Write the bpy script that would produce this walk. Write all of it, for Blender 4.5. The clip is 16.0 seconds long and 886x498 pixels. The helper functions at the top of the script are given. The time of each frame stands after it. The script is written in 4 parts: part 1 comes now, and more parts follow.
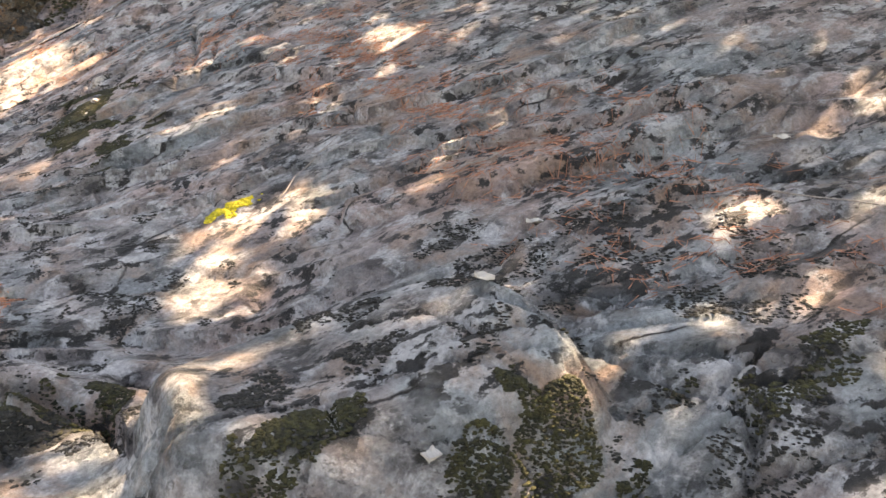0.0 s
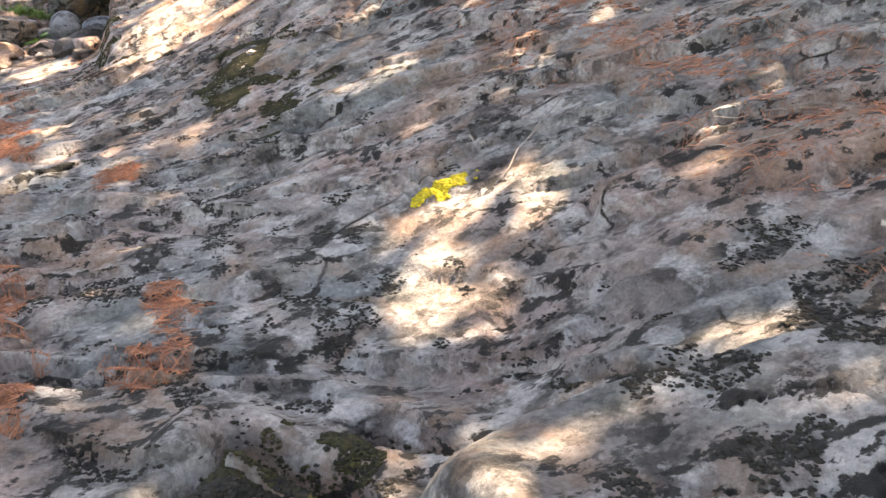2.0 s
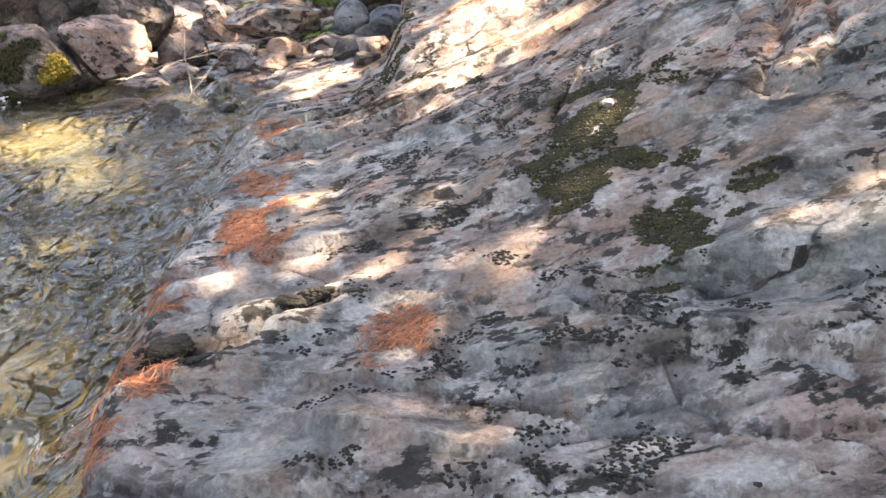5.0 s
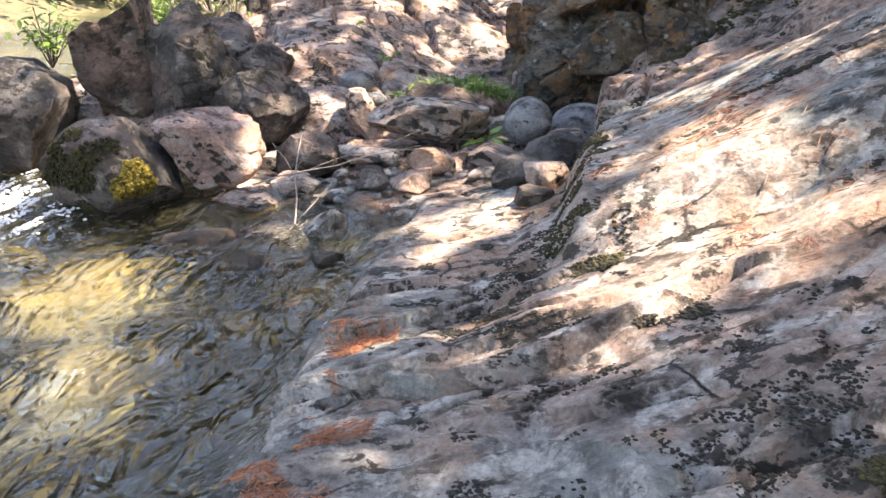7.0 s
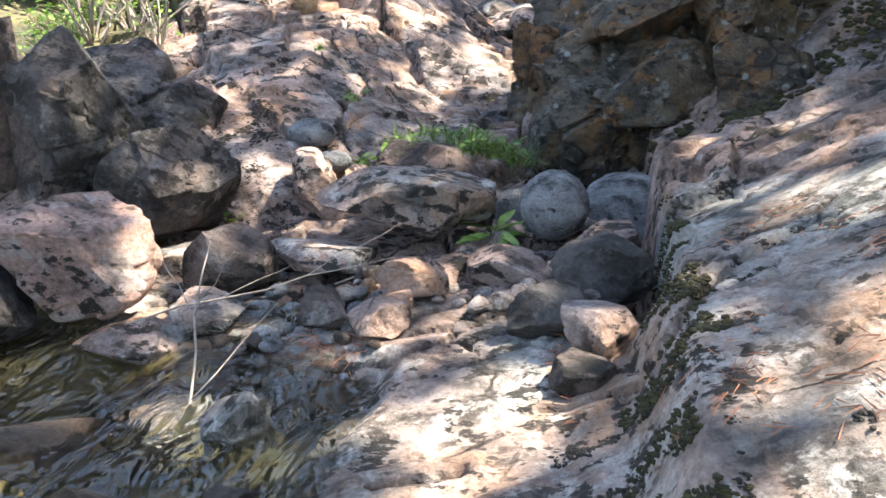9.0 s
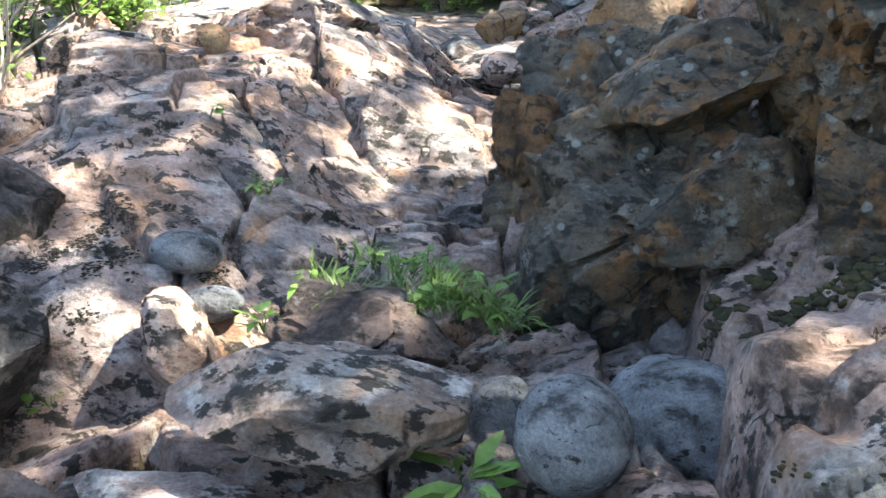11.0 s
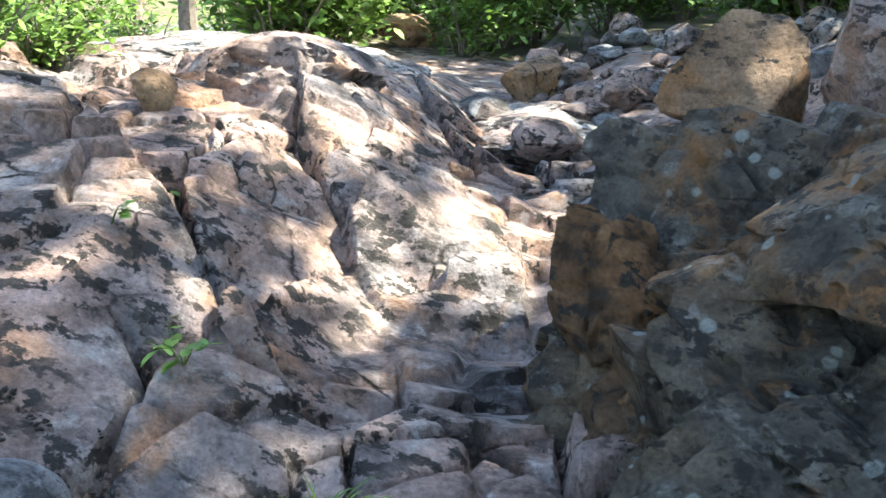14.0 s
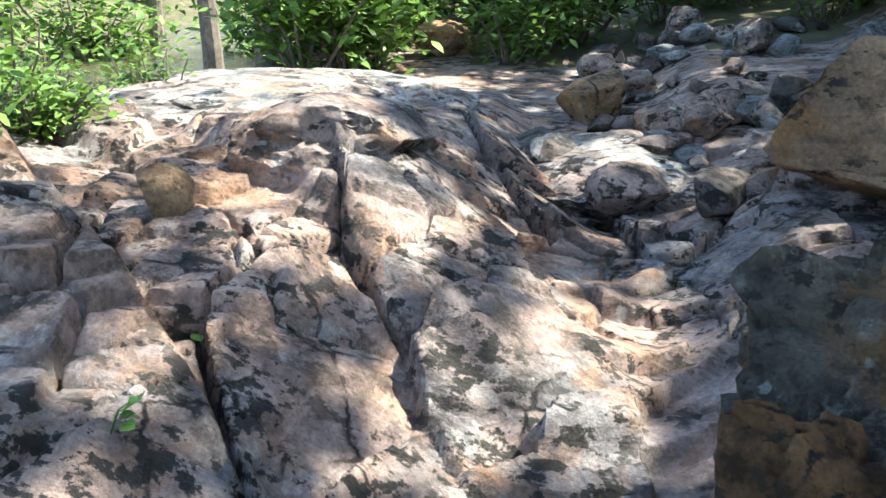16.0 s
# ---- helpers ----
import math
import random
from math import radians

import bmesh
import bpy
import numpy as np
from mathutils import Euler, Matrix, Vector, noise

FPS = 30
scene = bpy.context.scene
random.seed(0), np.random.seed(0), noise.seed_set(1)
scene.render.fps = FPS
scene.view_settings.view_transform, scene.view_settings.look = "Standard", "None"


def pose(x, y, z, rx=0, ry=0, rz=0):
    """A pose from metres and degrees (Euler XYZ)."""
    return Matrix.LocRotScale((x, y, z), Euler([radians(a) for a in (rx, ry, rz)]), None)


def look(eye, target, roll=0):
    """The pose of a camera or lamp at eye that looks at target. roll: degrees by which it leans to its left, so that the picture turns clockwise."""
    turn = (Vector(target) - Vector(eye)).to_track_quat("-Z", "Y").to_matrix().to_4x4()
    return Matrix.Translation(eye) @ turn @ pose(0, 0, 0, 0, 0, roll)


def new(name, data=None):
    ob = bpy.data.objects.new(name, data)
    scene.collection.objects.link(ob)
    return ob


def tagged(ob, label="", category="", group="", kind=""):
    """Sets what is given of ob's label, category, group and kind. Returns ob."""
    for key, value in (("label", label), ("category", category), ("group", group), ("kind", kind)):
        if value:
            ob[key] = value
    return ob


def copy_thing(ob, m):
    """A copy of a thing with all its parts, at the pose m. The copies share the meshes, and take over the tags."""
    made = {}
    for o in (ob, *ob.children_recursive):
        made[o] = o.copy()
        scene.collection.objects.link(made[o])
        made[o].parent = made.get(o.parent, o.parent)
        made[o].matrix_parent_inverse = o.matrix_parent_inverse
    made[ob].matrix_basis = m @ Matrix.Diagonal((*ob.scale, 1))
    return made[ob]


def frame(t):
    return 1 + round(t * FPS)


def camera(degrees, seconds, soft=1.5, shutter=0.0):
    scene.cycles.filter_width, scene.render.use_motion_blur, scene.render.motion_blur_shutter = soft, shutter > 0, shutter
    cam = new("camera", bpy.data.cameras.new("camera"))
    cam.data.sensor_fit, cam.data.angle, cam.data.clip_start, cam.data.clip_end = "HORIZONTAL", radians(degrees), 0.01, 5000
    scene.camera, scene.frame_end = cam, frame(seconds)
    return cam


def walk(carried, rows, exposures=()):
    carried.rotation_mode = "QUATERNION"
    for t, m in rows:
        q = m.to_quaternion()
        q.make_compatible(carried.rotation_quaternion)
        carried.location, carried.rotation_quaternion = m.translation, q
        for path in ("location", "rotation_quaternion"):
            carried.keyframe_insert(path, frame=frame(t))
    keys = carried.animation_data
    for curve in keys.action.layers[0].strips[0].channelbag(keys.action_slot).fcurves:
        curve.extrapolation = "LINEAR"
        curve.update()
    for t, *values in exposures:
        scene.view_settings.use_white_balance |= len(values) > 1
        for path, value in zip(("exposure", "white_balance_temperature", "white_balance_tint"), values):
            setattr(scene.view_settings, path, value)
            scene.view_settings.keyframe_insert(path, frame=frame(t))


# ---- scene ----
cam = camera(54.7, 16.0)
PATH = [
    (0, (5.535, 1.292, 1.486), (4.575, 2.933, 0.867), 0.1),
    (0.5, (5.372, 1.409, 1.477), (4.315, 2.981, 0.835), 0.0),
    (1, (5.077, 1.502, 1.459), (3.976, 3.027, 0.778), -1.0),
    (1.5, (4.845, 1.56, 1.456), (3.745, 3.059, 0.719), -1.3),
    (2, (4.554, 1.638, 1.428), (3.434, 3.12, 0.686), -1.4),
    (2.5, (4.198, 1.707, 1.414), (3.007, 3.127, 0.663), -1.4),
    (3, (3.84, 1.78, 1.434), (2.565, 3.115, 0.663), -0.8),
    (3.2, (3.767, 1.829, 1.447), (2.447, 3.118, 0.676), -0.9),
    (5.3, (2.336, 3.071, 1.471), (0.793, 4.041, 0.648), -2.2),
    (5.5, (2.153, 3.214, 1.496), (0.58, 4.125, 0.661), -2.1),
    (6, (1.676, 3.565, 1.519), (0.031, 4.423, 0.77), -1.4),
    (6.5, (1.243, 3.894, 1.514), (-0.483, 4.639, 0.829), -1.0),
    (7, (0.787, 4.17, 1.522), (-0.967, 4.846, 0.837), -1.7),
    (7.5, (0.295, 4.387, 1.511), (-1.442, 5.101, 0.823), -1.3),
    (8, (-0.207, 4.572, 1.536), (-1.962, 5.252, 0.86), -0.7),
    (8.5, (-0.671, 4.73, 1.537), (-2.436, 5.377, 0.854), -1.2),
    (9, (-1.067, 4.919, 1.54), (-2.807, 5.617, 0.844), -1.8),
    (9.2, (-1.24, 5.018, 1.525), (-2.96, 5.771, 0.835), -1.2),
    (11.3, (-2.962, 5.685, 1.574), (-4.673, 6.488, 0.921), 1.3),
    (11.5, (-3.091, 5.706, 1.596), (-4.824, 6.449, 0.93), 1.4),
    (12, (-3.358, 5.775, 1.571), (-5.169, 6.286, 0.892), 1.7),
    (12.5, (-3.577, 5.829, 1.552), (-5.401, 6.284, 0.871), 1.1),
    (13, (-3.78, 5.867, 1.546), (-5.575, 6.471, 0.906), 1.7),
    (13.5, (-3.983, 6.033, 1.557), (-5.742, 6.776, 0.964), 2.5),
    (14, (-4.194, 6.216, 1.543), (-5.924, 7.032, 0.959), 4.0),
    (14.5, (-4.448, 6.336, 1.628), (-6.233, 6.978, 0.994), 4.0),
    (15, (-4.675, 6.39, 1.691), (-6.483, 6.931, 1.031), 1.8),
    (15.5, (-4.947, 6.418, 1.769), (-6.741, 7.027, 1.127), -0.1),
    (16, (-5.026, 6.399, 1.823), (-6.772, 7.134, 1.183), 0.4),
]
walk(cam, [(t, look(eye, target, roll)) for t, eye, target, roll in PATH],
     exposures=[(0, 2.55, 9600, 20), (5.5, 2.72, 9000, 20), (8.5, 2.3, 7500, 14), (11.5, 2.62, 7000, 7), (14, 2.48, 6800, 5), (16, 2.0, 6500, 2)])

# ---------------------------------------------------------------- light
SUN_AZ, SUN_EL = radians(78), radians(56)
world = bpy.data.worlds.new("sky")
scene.world = world
world.use_nodes = True
_sky = world.node_tree.nodes.new("ShaderNodeTexSky")
_sky.sky_type, _sky.sun_disc = "NISHITA", False
_sky.sun_elevation, _sky.sun_rotation = SUN_EL, radians(90) - SUN_AZ
_bg = world.node_tree.nodes["Background"]
_bg.inputs["Strength"].default_value = 0.13
world.node_tree.links.new(_sky.outputs[0], _bg.inputs["Color"])
SUN_DIR = Vector((math.cos(SUN_EL) * math.cos(SUN_AZ), math.cos(SUN_EL) * math.sin(SUN_AZ), math.sin(SUN_EL)))
_sun = bpy.data.lights.new("sun", "SUN")
_sun.energy, _sun.angle, _sun.color = 5.0, radians(0.6), (1.0, 0.95, 0.87)
new("sun", _sun).matrix_world = look(SUN_DIR * 40, (0, 0, 0))


# ---------------------------------------------------------------- materials
def nodes_of(name):
    m = bpy.data.materials.new(name)
    m.use_nodes = True
    nt = m.node_tree
    return m, nt, nt.nodes["Principled BSDF"]


def put_node(nt, kind, **props):
    n = nt.nodes.new(kind)
    for k, v in props.items():
        if k in n.inputs:
            n.inputs[k].default_value = v
    return n


def texcoord(nt, scale=(1, 1, 1), rot=(0, 0, 0), world_space=True):
    co = nt.nodes.new("ShaderNodeNewGeometry").outputs["Position"] if world_space else nt.nodes.new("ShaderNodeTexCoord").outputs["Object"]
    for slot, value in (("Rotation", rot), ("Scale", scale)):
        mp = nt.nodes.new("ShaderNodeMapping")
        mp.inputs[slot].default_value = value
        nt.links.new(co, mp.inputs["Vector"])
        co = mp.outputs["Vector"]
    return co


def noise_of(nt, vec, scale, detail=5.0, rough=0.6, distort=0.0):
    n = put_node(nt, "ShaderNodeTexNoise", Scale=scale, Detail=detail, Roughness=rough, Distortion=distort)
    nt.links.new(vec, n.inputs["Vector"])
    return n.outputs["Fac"]


def ramp_of(nt, fac, stops):
    r = nt.nodes.new("ShaderNodeValToRGB")
    e = r.color_ramp.elements
    e[0].position, e[1].position = stops[0][0], stops[-1][0]
    e[0].color, e[1].color = (*stops[0][1], 1), (*stops[-1][1], 1)
    for p, c in stops[1:-1]:
        e.new(p).color = (*c, 1)
    nt.links.new(fac, r.inputs["Fac"])
    return r.outputs["Color"]


def blend(nt, fac, a, b):
    m = nt.nodes.new("ShaderNodeMix")
    m.data_type = "RGBA"
    nt.links.new(fac, m.inputs[0])
    for s, v in ((m.inputs[6], a), (m.inputs[7], b)):
        if isinstance(v, tuple):
            s.default_value = (*v, 1)
        else:
            nt.links.new(v, s)
    return m.outputs[2]


def bump_of(nt, bsdf, heights):
    last = None
    for h, strength, dist in heights:
        b = put_node(nt, "ShaderNodeBump", Strength=strength, Distance=dist)
        nt.links.new(h, b.inputs["Height"])
        if last:
            nt.links.new(last, b.inputs["Normal"])
        last = b.outputs["Normal"]
    nt.links.new(last, bsdf.inputs["Normal"])


def g(v):
    return (v, v, v)


def rock_material(name, base, tint, pale, dark=0.5, rust=None, spots=0.5, world_space=True, tint_at=0.55, pale_at=0.53, size=1.0, gloss=0.72):
    """Weathered metamorphic rock: two tones, pale lichen crust, black lichen flecks, fine seams along the bedding."""
    m, nt, p = nodes_of(name)
    v = texcoord(nt, world_space=world_space)
    bed = texcoord(nt, (0.85, 1.3, 1.35), (0.15, 0.1, -0.95), world_space)
    n_big = noise_of(nt, v, 1.1 * size, 5, 0.6, 0.4)
    n_mid = noise_of(nt, bed, 3.5 * size, 9, 0.68, 0.25)
    n_fine = noise_of(nt, v, 48 * size, 6, 0.75)
    n_pale = noise_of(nt, v, 5.0 * size, 10, 0.7, 0.2)
    n_fleck = noise_of(nt, bed, 10 * size, 12, 0.68, 0.0)
    col = blend(nt, ramp_of(nt, n_big, [(tint_at - 0.12, g(0)), (tint_at + 0.1, g(1))]), base, tint)
    tone = ramp_of(nt, n_mid, [(0.38, g(0.2)), (0.44, g(0.7)), (0.52, g(1.1)), (0.62, g(1.6))])
    mul = nt.nodes.new("ShaderNodeMix")
    mul.data_type, mul.blend_type = "RGBA", "MULTIPLY"
    mul.inputs[0].default_value = 0.9
    nt.links.new(col, mul.inputs[6]), nt.links.new(tone, mul.inputs[7])
    col = mul.outputs[2]
    col = blend(nt, ramp_of(nt, n_pale, [(pale_at - 0.02, g(0)), (pale_at + 0.06, g(0.8))]), col, pale)
    if rust:
        n_rust = noise_of(nt, v, 2.3 * size, 7, 0.65, 0.7)
        col = blend(nt, ramp_of(nt, n_rust, [(0.51, g(0)), (0.66, g(0.9))]), col, rust)
    fl = ramp_of(nt, n_fleck, [(0.59 - 0.09 * dark, g(0)), (0.615 - 0.08 * dark, g(0.97))])
    where = ramp_of(nt, noise_of(nt, v, 2.1 * size, 5, 0.6), [(0.40, g(0.1)), (0.52, g(1))])
    flm = nt.nodes.new("ShaderNodeMath")
    flm.operation = "MULTIPLY"
    nt.links.new(fl, flm.inputs[0]), nt.links.new(where, flm.inputs[1])
    col = blend(nt, flm.outputs[0], col, (0.03, 0.028, 0.024))
    seam = put_node(nt, "ShaderNodeTexVoronoi", Scale=2.6 * size)
    seam.feature = "DISTANCE_TO_EDGE"
    wob = nt.nodes.new("ShaderNodeMix")
    wob.data_type = "VECTOR"
    wn = put_node(nt, "ShaderNodeTexNoise", Scale=3.0 * size, Detail=8.0, Roughness=0.7)
    nt.links.new(bed, wn.inputs["Vector"])
    wob.inputs[0].default_value = 0.10
    nt.links.new(bed, wob.inputs[4]), nt.links.new(wn.outputs["Color"], wob.inputs[5])
    nt.links.new(wob.outputs[1], seam.inputs["Vector"])
    sm = ramp_of(nt, seam.outputs["Distance"], [(0.0, g(1.0)), (0.008, g(0.9)), (0.02, g(0))])
    brk = ramp_of(nt, noise_of(nt, v, 2.6 * size, 4), [(0.53, g(0)), (0.64, g(1))])
    smb = nt.nodes.new("ShaderNodeMath")
    smb.operation = "MULTIPLY"
    nt.links.new(sm, smb.inputs[0]), nt.links.new(brk, smb.inputs[1])
    col = blend(nt, smb.outputs[0], col, (0.03, 0.026, 0.022))
    if spots:
        sp = put_node(nt, "ShaderNodeTexVoronoi", Scale=9.0 * size)
        nt.links.new(v, sp.inputs["Vector"])
        pick = nt.nodes.new("ShaderNodeSeparateColor")
        nt.links.new(sp.outputs["Color"], pick.inputs[0])
        rad = nt.nodes.new("ShaderNodeMath")
        rad.operation = "MULTIPLY_ADD"
        nt.links.new(pick.outputs[0], rad.inputs[0])
        rad.inputs[1].default_value, rad.inputs[2].default_value = 0.5, 0.5 * spots - 0.39
        ds = nt.nodes.new("ShaderNodeMath")
        ds.operation = "SUBTRACT"
        nt.links.new(rad.outputs[0], ds.inputs[0])
        jit = nt.nodes.new("ShaderNodeMath")
        jit.operation = "MULTIPLY_ADD"
        nt.links.new(n_fine, jit.inputs[0])
        jit.inputs[1].default_value = 0.45
        nt.links.new(sp.outputs["Distance"], jit.inputs[2])
        nt.links.new(jit.outputs[0], ds.inputs[1])
        col = blend(nt, ramp_of(nt, ds.outputs[0], [(0.0, g(0)), (0.07, g(0.6))]), col, (0.42, 0.46, 0.43))
    grain = nt.nodes.new("ShaderNodeMix")
    grain.data_type, grain.blend_type = "RGBA", "MULTIPLY"
    grain.inputs[0].default_value = 0.8
    nt.links.new(col, grain.inputs[6]), nt.links.new(ramp_of(nt, n_fine, [(0.3, g(0.45)), (0.7, g(1.45))]), grain.inputs[7])
    nt.links.new(grain.outputs[2], p.inputs["Base Color"])
    p.inputs["Roughness"].default_value = gloss
    p.inputs["Specular IOR Level"].default_value = 0.35
    inv = nt.nodes.new("ShaderNodeMath")
    inv.operation = "SUBTRACT"
    inv.inputs[0].default_value = 1.0
    nt.links.new(smb.outputs[0], inv.inputs[1])
    bump_of(nt, p, [(inv.outputs[0], 1.0, 0.04), (n_mid, 1.0, 0.10), (n_pale, 0.8, 0.03), (n_fine, 0.8, 0.012)])
    return m


def plain_material(name, a, b, scale=12.0, rough=0.8, bump=0.4, dist=0.01, random_amount=0.0, trans=0.0):
    m, nt, p = nodes_of(name)
    v = texcoord(nt)
    n = noise_of(nt, v, scale, 6, 0.65)
    col = ramp_of(nt, n, [(0.32, a), (0.68, b)])
    if random_amount:
        gi = nt.nodes.new("ShaderNodeNewGeometry")
        rr = ramp_of(nt, gi.outputs["Random Per Island"], [(0.0, g(1 - random_amount)), (1.0, g(1 + random_amount))])
        mm = nt.nodes.new("ShaderNodeMix")
        mm.data_type, mm.blend_type = "RGBA", "MULTIPLY"
        mm.inputs[0].default_value = 1.0
        nt.links.new(col, mm.inputs[6]), nt.links.new(rr, mm.inputs[7])
        col = mm.outputs[2]
    nt.links.new(col, p.inputs["Base Color"])
    p.inputs["Roughness"].default_value = rough
    if bump:
        bump_of(nt, p, [(n, bump, dist)])
    if trans:
        tr = nt.nodes.new("ShaderNodeBsdfTranslucent")
        nt.links.new(col, tr.inputs["Color"])
        mx = nt.nodes.new("ShaderNodeMixShader")
        mx.inputs[0].default_value = trans
        out = nt.nodes["Material Output"]
        nt.links.new(p.outputs[0], mx.inputs[1]), nt.links.new(tr.outputs[0], mx.inputs[2])
        nt.links.new(mx.outputs[0], out.inputs["Surface"])
    return m


M_BANK = rock_material("bank_rock", (0.255, 0.265, 0.25), (0.37, 0.275, 0.235), (0.60, 0.58, 0.54), 0.8, rust=(0.36, 0.235, 0.165), spots=0.0, tint_at=0.52)
M_OUT = rock_material("outcrop_rock", (0.23, 0.212, 0.21), (0.41, 0.29, 0.24), (0.52, 0.48, 0.45), 0.8, rust=(0.36, 0.21, 0.13), spots=0.0, tint_at=0.48, pale_at=0.57)
M_WALL = rock_material("wall_rock", (0.095, 0.088, 0.072), (0.15, 0.105, 0.062), (0.27, 0.26, 0.235), 0.6, rust=(0.28, 0.135, 0.045), spots=0.9, pale_at=0.57, size=1.5)
M_RUSTWALL = rock_material("rusty_wall_rock", (0.10, 0.065, 0.035), (0.17, 0.09, 0.04), (0.22, 0.18, 0.13), 0.5, rust=(0.23, 0.11, 0.04), spots=0.0, pale_at=0.62, size=1.4)
M_GREY = rock_material("grey_boulder", (0.24, 0.255, 0.265), (0.31, 0.315, 0.32), (0.40, 0.41, 0.41), 0.1, spots=0.0, size=2.2, pale_at=0.6)
M_DARK = rock_material("dark_boulder", (0.10, 0.094, 0.09), (0.17, 0.12, 0.10), (0.34, 0.32, 0.30), 0.9, spots=0.0, pale_at=0.59)
M_PINK = rock_material("pink_boulder", (0.34, 0.235, 0.20), (0.44, 0.28, 0.22), (0.46, 0.40, 0.37), 0.6, spots=0.0, tint_at=0.45)
M_RUST = rock_material("rusty_rock", (0.28, 0.19, 0.12), (0.34, 0.21, 0.11), (0.38, 0.33, 0.27), 0.3, rust=(0.36, 0.19, 0.07), spots=0.0, pale_at=0.64)
M_WET = rock_material("wet_rock", (0.06, 0.05, 0.042), (0.11, 0.08, 0.06), (0.26, 0.24, 0.22), 0.5, spots=0.0, gloss=0.3, pale_at=0.63)
M_MOSS = plain_material("moss", (0.013, 0.014, 0.006), (0.062, 0.055, 0.016), 22, 0.95, 0.9, 0.03, 0.45)
# black tufts: dried moss on the bank, and painted shade in the open seams
M_BLACKMOSS_SHADE = plain_material("dry_moss_and_shade", (0.012, 0.012, 0.009), (0.035, 0.031, 0.022), 30, 0.95, 0.9, 0.02, 0.4)
M_YELLOW = plain_material("yellow_lichen", (0.45, 0.33, 0.01), (0.75, 0.62, 0.05), 40, 0.9, 0.9, 0.02, 0.3)
M_NEEDLE = plain_material("pine_needles", (0.34, 0.13, 0.07), (0.52, 0.24, 0.14), 30, 0.8, 0, 0, 0.45)
M_TWIG = plain_material("dead_twig", (0.20, 0.16, 0.13), (0.42, 0.37, 0.32), 40, 0.85, 0.4, 0.004, 0.3)
M_LEAF = plain_material("leaf", (0.08, 0.16, 0.03), (0.2, 0.33, 0.07), 9, 0.55, 0, 0, 0.5, 0.35)
M_GRASS = plain_material("grass_blade", (0.07, 0.14, 0.025), (0.16, 0.25, 0.06), 7, 0.55, 0, 0, 0.4, 0.3)
M_CANOPY = plain_material("canopy_leaf", (0.045, 0.08, 0.02), (0.09, 0.15, 0.035), 9, 0.6, 0, 0, 0.4, 0.2)
M_BARK = plain_material("bark", (0.10, 0.08, 0.065), (0.24, 0.20, 0.17), 14, 0.9, 0.8, 0.02)
M_DRYLEAF = plain_material("dry_leaf", (0.45, 0.40, 0.33), (0.62, 0.56, 0.47), 20, 0.8, 0.2, 0.004)
M_PEBBLE = rock_material("pebble", (0.28, 0.25, 0.24), (0.34, 0.26, 0.22), (0.42, 0.42, 0.42), 0.1, spots=0.0, size=2.0)


def water_material():
    m, nt, p = nodes_of("stream_water")
    v = texcoord(nt, (1.0, 1.0, 1.0), (0, 0, 0.57))
    st = texcoord(nt, (2.4, 5.0, 1.0), (0, 0, 0.57))
    w1 = noise_of(nt, st, 1.5, 2, 0.45, 1.3)
    w2 = noise_of(nt, v, 7, 2, 0.4, 1.0)
    p.inputs["Base Color"].default_value = (0.78, 0.84, 0.74, 1)
    p.inputs["Roughness"].default_value = 0.03
    p.inputs["IOR"].default_value = 1.6
    p.inputs["Transmission Weight"].default_value = 1.0
    bump_of(nt, p, [(w1, 1.0, 0.16), (w2, 1.0, 0.05)])
    return m


def bed_material():
    m, nt, p = nodes_of("stream_bed")
    v = texcoord(nt)
    st = put_node(nt, "ShaderNodeTexVoronoi", Scale=4.5)
    nt.links.new(v, st.inputs["Vector"])
    n = noise_of(nt, v, 1.3, 5, 0.6)
    col = blend(nt, ramp_of(nt, n, [(0.47, g(0)), (0.66, g(1))]), (0.022, 0.026, 0.014), (0.17, 0.13, 0.042))
    sc = nt.nodes.new("ShaderNodeSeparateColor")
    nt.links.new(st.outputs["Color"], sc.inputs[0])
    col = blend(nt, ramp_of(nt, sc.outputs[0], [(0.3, g(0)), (0.95, g(0.4))]), col, (0.09, 0.075, 0.045))
    nt.links.new(col, p.inputs["Base Color"])
    p.inputs["Roughness"].default_value = 0.9
    bump_of(nt, p, [(st.outputs["Distance"], 0.5, 0.08)])
    return m


M_WATER, M_BED = water_material(), bed_material()


# ---------------------------------------------------------------- the lie of the land
# u runs along the walk beside the stream, v away from the water up the bank
CU, SU = 0.84, 0.54


def to_uv(x, y):
    return -CU * x + SU * y, SU * x + CU * y


def to_xy(u, v):
    return -CU * u + SU * v, SU * u + CU * v


def lattice(ix, iy, seed):
    h = (ix * 374761393 + iy * 668265263 + seed * 974634521) & 0x7FFFFFFF
    h = ((h ^ (h >> 13)) * 1274126177) & 0x7FFFFFFF
    return ((h ^ (h >> 16)) & 0xFFFF) / 65535.0


def vnoise(x, y, seed=0):
    """Smooth value noise, 0 to 1."""
    x, y = np.asarray(x, float), np.asarray(y, float)
    ix, iy = np.floor(x).astype(np.int64), np.floor(y).astype(np.int64)
    fx, fy = x - ix, y - iy
    fx, fy = fx * fx * (3 - 2 * fx), fy * fy * (3 - 2 * fy)
    a, b = lattice(ix, iy, seed), lattice(ix + 1, iy, seed)
    c, d = lattice(ix, iy + 1, seed), lattice(ix + 1, iy + 1, seed)
    return (a + (b - a) * fx) * (1 - fy) + (c + (d - c) * fx) * fy


